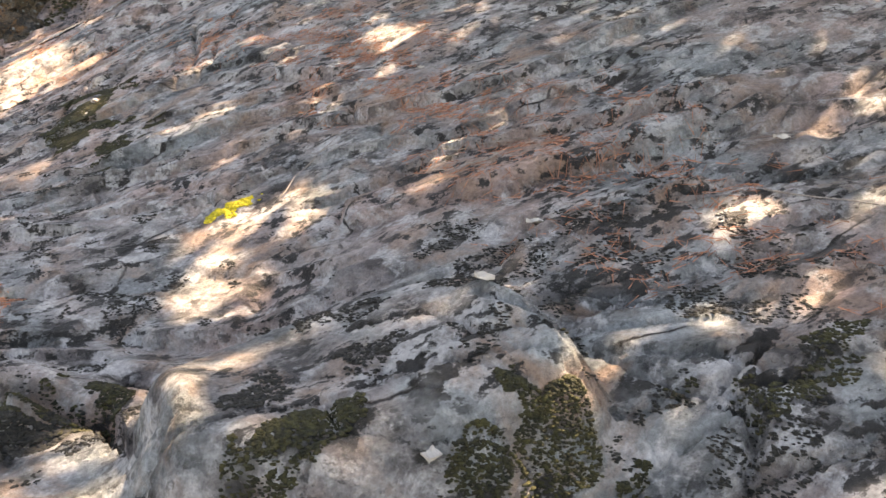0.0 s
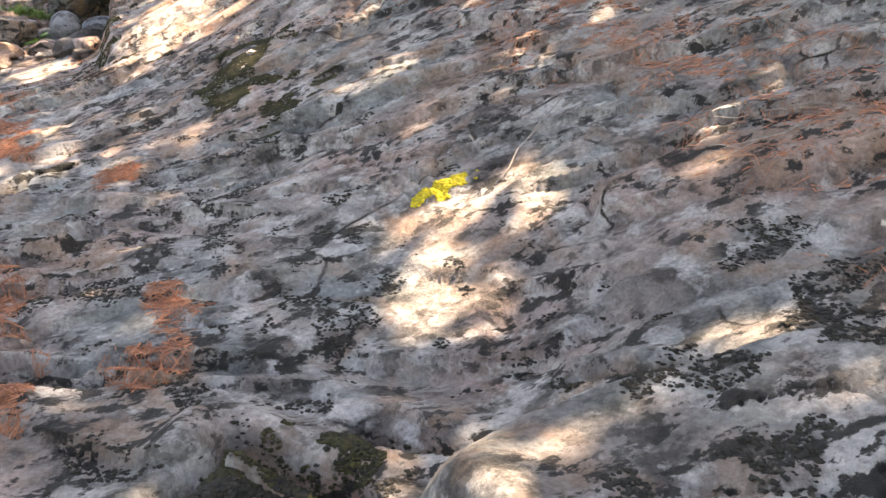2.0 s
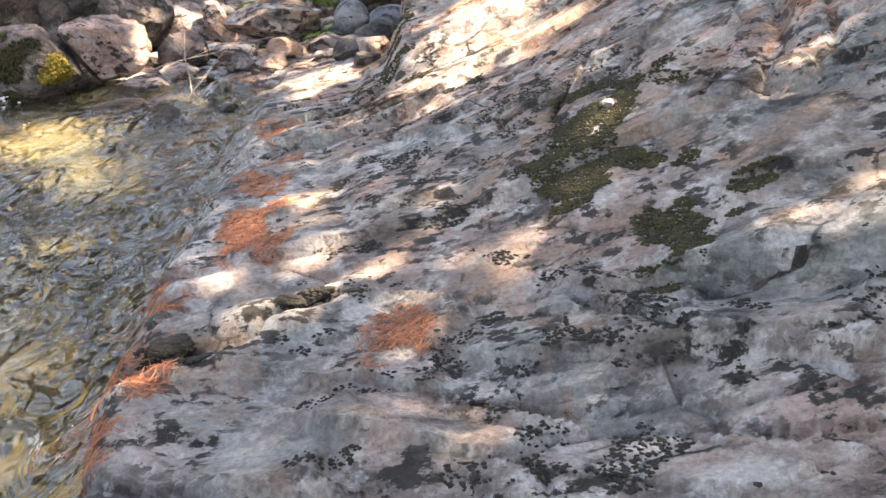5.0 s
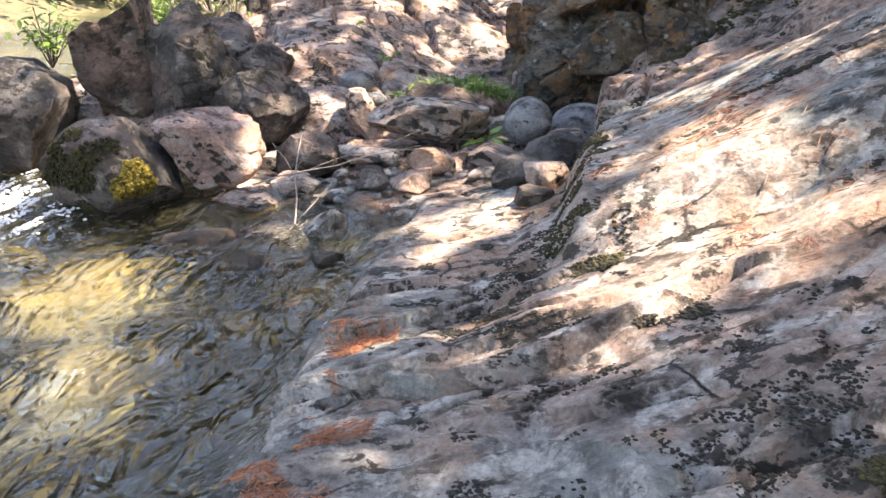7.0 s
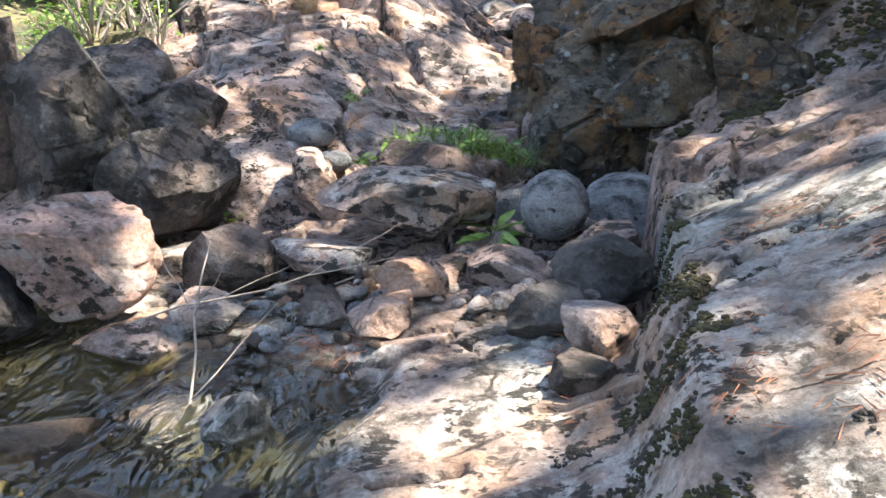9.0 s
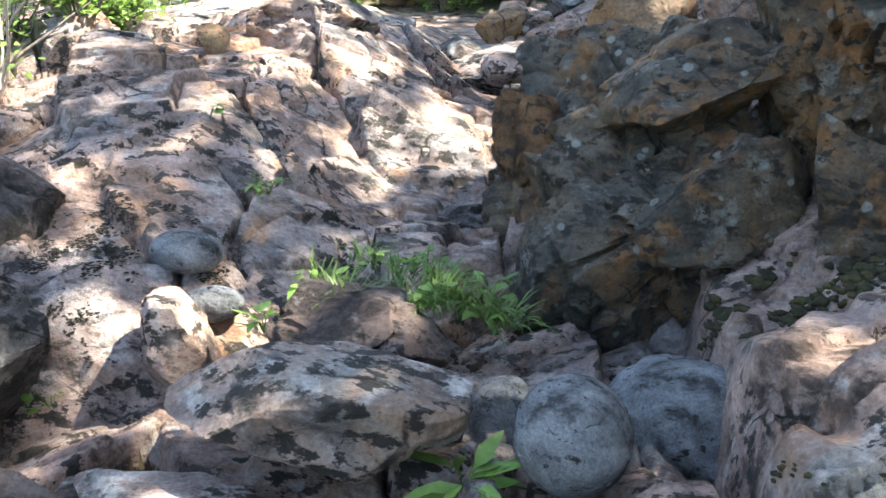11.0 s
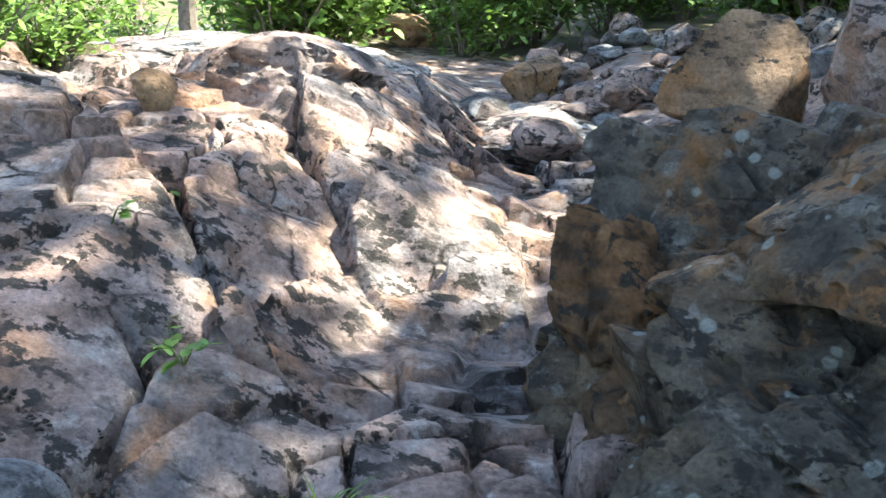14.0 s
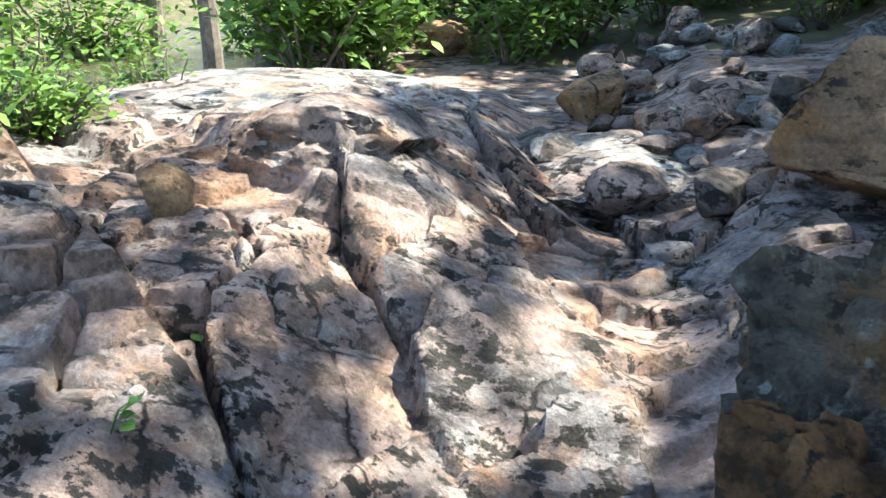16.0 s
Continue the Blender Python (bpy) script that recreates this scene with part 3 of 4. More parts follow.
# dark rock wall in two tiers, with taller blocks behind
big = dict(cuts=18, depth=0.92, boxy=9, level=6, rough=0.05, strata=0.012, blocks=0.13, category="rock face")
stone("rock_wall", "dark lichen-spotted rock face above the gully", 9.05, 3.78, (0.58, 0.55, 0.46), M_WALL, 41, 12, (0, -6), z=0.0, sink=0.0, **big)
stone("rock_wall", "dark rusty jutting block with pale lichen discs", 9.55, 3.68, (0.46, 0.62, 0.56), M_WALL, 42, -14, (0, 4), z=0.1, sink=0.0, **big)
stone("rock_wall", "tall dark mossy rock face with rusty stains", 9.2, 4.75, (0.75, 0.75, 1.15), M_WALL, 43, 8, (0, -5), z=0.1, sink=0.0, **big)
stone("rock_wall", "tall shaded cliff block with brown streaks", 9.3, 6.1, (0.9, 0.95, 1.35), M_WALL, 44, 14, (0, -4), z=0.1, sink=0.0, **big)
stone("rock_wall", "shaded cliff block above the bank", 9.3, 7.9, (1.1, 1.2, 1.6), M_WALL, 45, 5, z=0.2, sink=0.0, **big)
small = dict(cuts=12, depth=0.72, boxy=6, level=5, rough=0.04, strata=0.015, blocks=0.1, category="rock face")
stone("rock_wall", "jutting wedge of dark lichen-spotted rock", 8.62, 3.35, (0.22, 0.26, 0.3), M_WALL, 81, 30, (10, -12), z=0.1, sink=0.0, **small)
stone("rock_wall", "rusty pointed block at the wall's corner", 9.35, 3.16, (0.30, 0.24, 0.36), M_RUSTWALL, 82, -28, (-14, 16), z=0.3, sink=0.0, cuts=20, depth=0.62, boxy=3.5, level=5, rough=0.07, strata=0.03, blocks=0.16, category="rock face")
stone("rock_wall", "rusty broken corner above the dry channel", 9.05, 3.3, (0.2, 0.18, 0.2), M_RUSTWALL, 86, 15, (8, -10), z=0.22, sink=0.0, **small)
stone("rock_wall", "broken dark ledge on the rock face", 8.6, 3.95, (0.25, 0.4, 0.22), M_WALL, 83, 10, (0, -10), z=0.5, sink=0.0, **small)
stone("rock_wall", "dark broken block at the wall's foot", 8.45, 4.5, (0.28, 0.4, 0.4), M_WALL, 84, -12, z=0.25, sink=0.0, **small)
stone("rock_wall", "dark block with rusty faces on the wall", 9.0, 3.75, (0.4, 0.3, 0.25), M_WALL, 85, 25, (6, 8), z=0.8, sink=0.0, **small)
stone("boulder", "rusty brown jagged boulder behind the rock face", 11.6, 3.85, (0.42, 0.42, 0.40), M_RUST, 46, 20, sink=0.15, cuts=14, boxy=3)
stone("boulder", "grey jagged rock beside the rusty boulder", 11.1, 4.5, (0.5, 0.5, 0.45), M_OUT, 47, -20, sink=0.15, cuts=14, boxy=3)
stone("boulder", "split rusty block in the dry channel", 14.3, 2.6, (0.26, 0.27, 0.22), M_RUST, 48, 20, sink=0.1, cuts=14, boxy=4)
stone("boulder", "reddish far boulder under the bushes", 16.8, 1.1, (0.3, 0.34, 0.22), M_RUST, 49, 0, sink=0.1, cuts=14)
stone("rock_slab", "small dark wedge of rock on the crest", 10.5, 1.16, (0.07, 0.13, 0.11), M_RUST, 50, 20, (0, 20), sink=0.2, cuts=14, boxy=4, level=3)
stone("rock_slab", "pale smooth ledge above the dry channel", 12.9, 2.75, (0.8, 0.6, 0.2), M_BANK, 51, 10, sink=0.35, cuts=14, depth=0.85, level=5)
stone("rock_slab", "sunlit pale whaleback ledge behind the outcrop", 13.2, 0.6, (1.1, 1.3, 0.22), M_BANK, 52, 10, sink=0.4, cuts=6, depth=0.88, level=5)
stone("rock_slab", "steep pinkish slab of the outcrop's crest", 11.35, 1.55, (0.55, 0.5, 0.26), M_OUT, 53, -25, (-12, 0), sink=0.68, cuts=14, depth=0.8, level=5, strata=0.015)
rnd = random.Random(4)
for k in range(90):
    u, v = rnd.uniform(11.9, 17), max(2.3, rnd.gauss(3.2, 0.8))
    s = rnd.uniform(0.06, 0.22)
    stone("boulder", "grey angular stone in the dry channel", u, v + 0.1 * (u - 12), (s * rnd.uniform(0.8, 1.3), s * rnd.uniform(0.8, 1.3), s * rnd.uniform(0.5, 0.9)), (M_BANK, M_DARK, M_GREY, M_OUT)[k % 4], 200 + k, rnd.uniform(0, 360), sink=0.2, group="channel stones", cuts=14, boxy=2.6, level=3)
pebble_meshes = [rock_mesh("pebble", 300 + k, (0.045, 0.035, 0.025), (M_PEBBLE, M_GREY, M_WET)[k % 3], cuts=4, level=2) for k in range(6)]
for k in range(150):
    ob = new("pebble", pebble_meshes[k % 6])
    u, v = (rnd.uniform(6.0, 7.3), rnd.uniform(1.7, 2.75)) if k % 3 else (rnd.uniform(6.6, 8.0), rnd.uniform(2.9, 3.7))
    p, s = at_uv(u, v), rnd.uniform(0.6, 1.9)
    ob.matrix_world = Matrix.LocRotScale((p.x, p.y, p.z + 0.015 * s), Euler((rnd.uniform(-0.3, 0.3), rnd.uniform(-0.3, 0.3), rnd.uniform(0, 6))), (s, s, s))
    tagged(ob, "small brown gully pebble", "pebble", "gully pebbles")


# ---------------------------------------------------------------- moss, lichen, needles
def gather(parts):
    """Joins lists of (verts, faces) into one."""
    verts, faces, n = [], [], 0
    for a, f in parts:
        verts.append(a)
        faces.append(np.asarray(f) + n)
        n += len(a)
    return np.concatenate(verts), np.concatenate(faces)


_bm = bmesh.new()
bmesh.ops.create_icosphere(_bm, subdivisions=1, radius=1.0)
BLOB_V = np.array([q.co[:] for q in _bm.verts])
BLOB_F = np.array([[w.index for w in q.verts] for q in _bm.faces])
_bm.free()


def tufts(name, label, spots, size, material, seed, category="moss", count_per=1.0, flat=0.5, mask_scale=5.0, mask=0.5):
    """Small uneven cushions scattered over elliptic patches (u, v, ru, rv, count)."""
    r = np.random.RandomState(seed)
    made, total = [], 0
    for u, v, ru, rv, count in spots:
        n = int(count * count_per)
        a, d = r.uniform(0, 6.28, n), np.sqrt(r.uniform(0, 1, n))
        pu, pv = u + ru * d * np.cos(a), v + rv * d * np.sin(a)
        keep = fractal(pu * mask_scale, pv * mask_scale, seed, 3) > mask + 0.2 * d ** 2 - 0.03
        x, y = to_xy(pu[keep], pv[keep])
        s = size * r.uniform(0.5, 1.5, len(x))
        w = BLOB_V[None] * (1 + r.uniform(-0.4, 0.4, (len(x), len(BLOB_V), 1)))
        dims = np.stack([s, s * r.uniform(0.7, 1.2, len(x)), s * flat], -1)
        made.append(w * dims[:, None] + np.stack([x, y, height(x, y) + 0.1 * s], -1)[:, None])
    va = np.concatenate(made)
    fa = (BLOB_F[None] + (np.arange(len(va)) * len(BLOB_V))[:, None, None]).reshape(-1, 3)
    tagged(new(name, mesh_of(name, va.reshape(-1, 3), fa, material)), label, category, kind="stuff")


tufts("moss_patch", "olive green moss cushions on the bank", [(2.7, 4.55, 0.55, 0.38, 9000), (2.0, 4.75, 0.5, 0.3, 4500), (3.1, 4.95, 0.3, 0.2, 1200)], 0.0065, M_MOSS, 1, count_per=2.2, mask=0.515, mask_scale=6.0)
tufts("moss_patch", "dark moss in the hollow of the knoll", [(-2.2, 4.55, 0.28, 0.4, 6000), (-2.38, 5.15, 0.25, 0.42, 7000), (-1.1, 4.1, 0.2, 0.28, 3000), (-2.5, 5.8, 0.2, 0.4, 1500)], 0.0065, M_MOSS, 2, count_per=2.0, mask=0.53, mask_scale=8.0)
tufts("moss_patch", "brown-green moss hanging on the step", [(5.7, 3.78, 0.9, 0.15, 5500), (6.7, 3.75, 0.6, 0.16, 3500), (4.8, 3.9, 0.25, 0.1, 900)], 0.009, M_MOSS, 3, mask=0.47, mask_scale=9.0)
tufts("moss_patch", "moss at the foot of the rock wall", [(8.1, 4.1, 0.25, 0.5, 900), (8.3, 5.2, 0.3, 0.7, 800)], 0.02, M_MOSS, 4, mask=0.4)
tufts("dry_moss_and_shade", "black dried moss and lichen flecks on bedrock", [(0.5, 4.2, 2.6, 1.1, 16000), (3.5, 4.0, 1.6, 0.9, 8000), (-1.8, 5.6, 1.2, 1.2, 9000), (4.8, 3.6, 1.0, 0.6, 5000), (8.2, 1.6, 0.5, 0.6, 2500)], 0.0065, M_BLACKMOSS_SHADE, 5, mask=0.605, mask_scale=8.0, flat=0.25, count_per=4.0)
# black tufts packed into the open seams stand in for their deep shade
tufts("dry_moss_and_shade", "black tufts standing for shade in the open hollows of the shelf", [(1.82, 3.07, 0.12, 0.17, 2600), (2.02, 3.44, 0.07, 0.17, 1600), (0.85, 3.35, 0.12, 0.3, 2200), (-1.14, 4.1, 0.13, 0.26, 2600), (4.15, 4.2, 0.08, 0.2, 900), (5.85, 4.85, 0.06, 0.4, 1300)], 0.010, M_BLACKMOSS_SHADE, 7, mask=0.43, flat=0.3)
tufts("lichen_patch", "bright yellow lichen cushion on the sunlit rock", [(0.25, 5.04, 0.07, 0.15, 1100)], 0.008, M_YELLOW, 6, "lichen", mask=0.22, mask_scale=9.0)


def cushions_on(ob, name, label, centre, radius, count, size, material, seed, category="moss"):
    """Cushions on the faces of a stone that lie within a radius of a point."""
    r = np.random.RandomState(seed)
    me, m = ob.data, ob.matrix_world
    near = [m @ q.co for q in me.vertices if (m @ q.co - centre).length < radius * (0.7 + 0.6 * noise.noise((m @ q.co) * 6))]
    base = np.array([near[i][:] for i in r.randint(0, len(near), count)]) + r.normal(0, 0.008, (count, 3))
    sizes = size * r.uniform(0.5, 1.4, (count, 1, 1))
    va = BLOB_V[None] * (1 + r.uniform(-0.4, 0.4, (count, len(BLOB_V), 1))) * sizes + base[:, None]
    fa = (BLOB_F[None] + (np.arange(count) * len(BLOB_V))[:, None, None]).reshape(-1, 3)
    tagged(new(name, mesh_of(name, va.reshape(-1, 3), fa, material)), label, category, kind="stuff")


def foam(label, spots, seed):
    """Flecks of white water: flat bubbles gathered in streaks on the stream."""
    r = np.random.RandomState(seed)
    made = []
    for u, v, ru, rv, count in spots:
        pu, pv = u + ru * r.normal(0, 0.5, count), v + rv * r.normal(0, 0.5, count)
        keep = fractal(pu * 6.0, pv * 16.0, seed, 4) > 0.52
        x, y = to_xy(pu[keep], pv[keep])
        n = len(x)
        dims = r.uniform(0.006, 0.016, (n, 1, 1)) * np.array([[[1, 1, 0.5]]])
        z = 0.035 + 0.10 * (fractal(pu[keep] * 2.2, pv[keep] * 4.0, 201, 2, 0.4) - 0.5) - 0.03
        made.append(BLOB_V[None] * dims + np.stack([x, y, z], -1)[:, None])
    va = np.concatenate(made)
    fa = (BLOB_F[None] + (np.arange(len(va)) * len(BLOB_V))[:, None, None]).reshape(-1, 3)
    tagged(new("foam", mesh_of("foam", va.reshape(-1, 3), fa, plain_material("foam", (0.6, 0.62, 0.63), (0.85, 0.86, 0.87), 30, 0.4, 0.2, 0.005))), label, "foam", kind="stuff")


foam("white foam where the stream tumbles past the boulder", [(6.3, 0.15, 0.8, 0.3, 2200), (5.8, 0.55, 0.4, 0.2, 500)], 51)
M_GOLDMOSS = plain_material("golden_moss", (0.05, 0.045, 0.008), (0.30, 0.22, 0.03), 26, 0.95, 0.9, 0.02, 0.4)
bx, by = to_xy(6.05, 1.2)
cushions_on(mossy_boulder, "moss_patch", "golden green moss on the stream boulder", Vector((bx, by, 0.2)), 0.22, 1400, 0.011, M_GOLDMOSS, 31)
bx, by = to_xy(6.2, 0.8)
cushions_on(mossy_boulder, "moss_patch", "dark green moss cap on the stream boulder", Vector((bx, by, 0.2)), 0.34, 2600, 0.010, M_MOSS, 32)


def needles(name, label, spots, seed, length=0.055, material=None, category="pine needles"):
    r = np.random.RandomState(seed)
    made = []
    for u, v, ru, rv, count in spots:
        a, d = r.uniform(0, 6.28, count), r.uniform(0, 1, count) ** 0.7
        pu, pv = u + 1.5 * ru * d * np.cos(a), v + 1.5 * rv * d * np.sin(a)
        keep = fractal(pu * 8.0, pv * 8.0, seed, 4) > 0.45 + 0.14 * d
        x, y = to_xy(pu[keep], pv[keep])
        n = len(x)
        t, l, w = r.uniform(0, 6.28, n), length * r.uniform(0.5, 1.2, n) / 2, 0.0016
        dx, dy, nx, ny = np.cos(t) * l, np.sin(t) * l, -np.sin(t) * w, np.cos(t) * w
        za, zb = height(x - dx, y - dy) + r.uniform(0, 0.012, n), height(x + dx, y + dy) + r.uniform(0, 0.012, n)
        made.append(np.stack([np.stack([x - dx - nx, y - dy - ny, za], -1), np.stack([x - dx + nx, y - dy + ny, za], -1), np.stack([x - dx, y - dy, za + 0.004], -1), np.stack([x + dx, y + dy, zb + 0.004], -1)], 1))
    va = np.concatenate(made)
    fa = (np.array([[0, 1, 3], [1, 2, 3], [2, 0, 3]])[None] + (np.arange(len(va)) * 4)[:, None, None]).reshape(-1, 3)
    tagged(new(name, mesh_of(name, va.reshape(-1, 3), fa, material or M_NEEDLE, smooth=False)), label, category, kind="stuff")


needles("pine_needles", "fallen orange pine needles in the rock hollows", [(-0.3, 3.28, 0.32, 0.13, 5000), (0.55, 3.25, 0.25, 0.12, 2500), (0.08, 3.9, 0.14, 0.1, 1000), (-0.29, 3.78, 0.14, 0.1, 900), (2.3, 2.8, 0.14, 0.10, 1800), (2.8, 3.15, 0.26, 0.12, 2600), (1.68, 3.75, 0.14, 0.09, 900), (1.6, 2.9, 0.28, 0.13, 2200), (3.6, 3.08, 0.35, 0.12, 2000), (4.35, 3.05, 0.22, 0.12, 1400)], 21)
needles("pine_needles", "thin litter of brown needles on the upper bank", [(1.5, 6.2, 1.0, 0.4, 4000), (-0.8, 6.4, 1.2, 0.5, 3500), (3.1, 5.6, 0.5, 0.3, 1000), (5.6, 4.35, 0.8, 0.4, 1400), (4.4, 5.0, 0.6, 0.5, 500), (6.5, 2.5, 0.2, 0.15, 400), (6.2, 3.55, 0.3, 0.1, 300)], 22, 0.07)


# ---------------------------------------------------------------- twigs and branches
def tube(bm, points, r0, r1, sides=5):
    rings = []
    n = len(points)
    for i, p in enumerate(points):
        d = (points[min(i + 1, n - 1)] - points[max(i - 1, 0)]).normalized()
        a = d.orthogonal().normalized()
        b = d.cross(a)
        r = r0 + (r1 - r0) * i / max(n - 1, 1)
        rings.append([bm.verts.new(p + (a * math.cos(6.2832 * k / sides) + b * math.sin(6.2832 * k / sides)) * r) for k in range(sides)])
    for s, t in zip(rings, rings[1:]):
        for k in range(sides):
            bm.faces.new((s[k], s[(k + 1) % sides], t[(k + 1) % sides], t[k]))
    bm.faces.new(rings[0][::-1]), bm.faces.new(rings[-1])


def stray(rnd, a, b, wobble, n=7):
    return [a.lerp(b, i / (n - 1)) + Vector((rnd.uniform(-1, 1), rnd.uniform(-1, 1), rnd.uniform(-0.3, 1))) * wobble * (0 < i < n - 1) for i in range(n)]


def twig(label, a, b, r, seed, forks=2, wobble=0.015):
    rnd = random.Random(seed)
    bm = bmesh.new()
    pts = stray(rnd, a, b, wobble)
    tube(bm, pts, r, r * 0.45)
    for _ in range(forks):
        p = pts[rnd.randrange(2, 6)]
        d = (b - a) * rnd.uniform(0.25, 0.5)
        d.rotate(Euler((0, rnd.uniform(-0.4, 0.4), rnd.choice((-1, 1)) * rnd.uniform(0.4, 0.9))))
        tube(bm, stray(rnd, p, p + d + Vector((0, 0, 0.02)), wobble * 0.6, 5), r * 0.5, r * 0.2)
    me = bpy.data.meshes.new("twig")
    bm.to_mesh(me)
    bm.free()
    me.materials.append(M_TWIG)
    me.polygons.foreach_set("use_smooth", np.ones(len(me.polygons), bool))
    return tagged(new("twig", me), label, "twig")


twig("dead stick standing among the stream stones", at_uv(5.75, 2.2, 0.05), at_uv(6.55, 2.05, 0.42), 0.007, 1, 3, 0.02)
twig("thin dead branch across the gully stones", at_uv(6.4, 1.75, 0.2), at_uv(6.75, 2.75, 0.22), 0.005, 2, 3, 0.02)
twig("thin bleached twig on the shore", at_uv(1.5, 2.7, 0.03), at_uv(2.0, 2.85, 0.03), 0.006, 3, 1)
for k, (u, v, du, dv) in enumerate([(-0.6, 6.2, 0.1, -0.5), (-0.9, 6.5, -0.3, 0.35), (-1.6, 7.6, -0.7, 0.7), (0.1, 5.2, 0.35, 0.5), (-1.7, 6.6, -0.6, 0.15), (1.4, 6.0, 0.4, 0.6), (-2.6, 6.3, -0.5, 0.5), (-0.2, 5.9, -0.3, 0.4), (4.9, 4.5, 0.35, 0.2), (7.0, 2.4, 0.3, 0.5)]):
    twig("thin dry twig lying on the bedrock", at_uv(u, v, 0.012), at_uv(u + du, v + dv, 0.015), 0.004, 10 + k, 2)
for k, (u, v) in enumerate([(-1.85, 5.3), (2.9, 4.67), (-1.4, 7.0), (-2.3, 4.9), (-1.2, 5.9), (0.9, 6.4)]):
    bm = bmesh.new()
    bmesh.ops.create_grid(bm, x_segments=4, y_segments=4, size=0.035)
    for q in bm.verts:
        q.co.z = 0.012 * math.sin(q.co.x * 70 + k) * math.cos(q.co.y * 60) + 0.012
        q.co.y *= 0.75 * (1.02 - (q.co.x / 0.035) ** 2) * (1 + 0.25 * math.sin(q.co.x * 260 + k))
    bmesh.ops.solidify(bm, geom=bm.faces[:], thickness=0.0015)
    me = bpy.data.meshes.new("dry_leaf")
    bm.to_mesh(me)
    bm.free()
    me.materials.append(M_DRYLEAF)
    ob = new("dry_leaf", me)
    ob.matrix_world = Matrix.Translation(at_uv(u, v, 0.004)) @ Euler((0, 0, k * 1.7)).to_matrix().to_4x4()
    tagged(ob, "curled pale dry leaf on the rock", "leaf", "dry leaves")


# ---------------------------------------------------------------- plants
def leaf_shape(origin, way, length, width, droop, roll):
    """A pointed leaf folded along its rib, curving down."""
    way = way.normalized()
    side = way.cross(Vector((0, 0, 1)))
    side = side.normalized() if side.length > 0.01 else Vector((1, 0, 0))
    side = (side + Vector((0, 0, roll))).normalized()
    rows = []
    for t, w in ((0.0, 0.12), (0.35, 1.0), (0.7, 0.75), (1.0, 0.03)):
        c = origin + way * length * t + Vector((0, 0, -droop * length * t * t))
        rows.append((c - side * width * w, c + Vector((0, 0, -0.12 * width)), c + side * width * w))
    vs_ = [p[:] for r in rows for p in r]
    fs = [(3 * i + j, 3 * i + j + 1, 3 * i + j + 4, 3 * i + j + 3) for i in range(3) for j in range(2)]
    return np.array(vs_), np.array(fs)


def leafy_mesh(name, rnd, spots, size, slim, material):
    r = np.random.RandomState(rnd.randrange(10 ** 6))
    P, D = np.array([p[:] for p, _ in spots]), np.array([d[:] for _, d in spots])
    n = len(P)
    D = D / np.linalg.norm(D, axis=1)[:, None]
    S = np.stack([D[:, 1], -D[:, 0], np.zeros(n)], -1)
    S = S / (np.linalg.norm(S, axis=1)[:, None] + 1e-6) + np.stack([np.zeros(n), np.zeros(n), r.uniform(-0.6, 0.6, n)], -1)
    S /= np.linalg.norm(S, axis=1)[:, None]
    L, W, drop = size * r.uniform(0.6, 1.3, n)[:, None], size * slim * r.uniform(0.7, 1.2, n)[:, None], r.uniform(0, 0.6, n)[:, None]
    down = np.array([[0, 0, -1.0]])
    rows = []
    for t, w in ((0.0, 0.12), (0.35, 1.0), (0.7, 0.75), (1.0, 0.03)):
        mid = P + D * L * t + down * drop * L * t * t
        rows += [mid - S * W * w, mid + down * 0.12 * W, mid + S * W * w]
    va = np.stack(rows, 1).reshape(-1, 3)
    one = np.array([(3 * i + j, 3 * i + j + 1, 3 * i + j + 4, 3 * i + j + 3) for i in range(3) for j in range(2)])
    fa = (one[None] + (np.arange(n) * 12)[:, None, None]).reshape(-1, 4)
    return mesh_of(name, va, fa, material)


def plant(name, label, base, seed, leaves, size, slim, spread_, material, category, up=0.6):
    rnd = random.Random(seed)
    root = new(name)
    root.location = base
    bm = bmesh.new()
    spots = []
    for _ in range(leaves):
        a = rnd.uniform(0, 6.2832)
        tip = Vector((math.cos(a) * spread_ * rnd.uniform(0.2, 1), math.sin(a) * spread_ * rnd.uniform(0.2, 1), spread_ * rnd.uniform(0.2, 1) * up * 2))
        tube(bm, [Vector((0, 0, -0.01)), tip * 0.5 + Vector((0, 0, 0.02)), tip], 0.003, 0.0015, 4)
        for _ in range(2):
            spots.append((tip * rnd.uniform(0.6, 1), Vector((math.cos(a + rnd.uniform(-0.9, 0.9)), math.sin(a + rnd.uniform(-0.9, 0.9)), rnd.uniform(-0.1, 0.6)))))
    tagged(part("stem", bm, M_GRASS, root), kind="stuff")
    ob = tagged(new("foliage", leafy_mesh("foliage", rnd, spots, size, slim, material)), kind="stuff")
    ob.parent = root
    return tagged(root, label, category)


def grass(label, base, seed, blades, length, spread_):
    rnd = random.Random(seed)
    parts_ = []
    for _ in range(blades):
        a, r = rnd.uniform(0, 6.2832), spread_ * math.sqrt(rnd.random())
        d = Vector((math.cos(a), math.sin(a), rnd.uniform(0.8, 2.4)))
        o = Vector((math.cos(a * 1.7) * r, math.sin(a * 1.7) * r, -0.02))
        parts_.append(leaf_shape(o, d, length * rnd.uniform(0.5, 1.2), 0.0035, rnd.uniform(0.2, 0.9), 0))
    va, fa = gather(parts_)
    ob = new("grass_clump", mesh_of("grass_clump", va, fa, M_GRASS))
    ob.location = base
    return tagged(ob, label, "grass", "grass clumps")


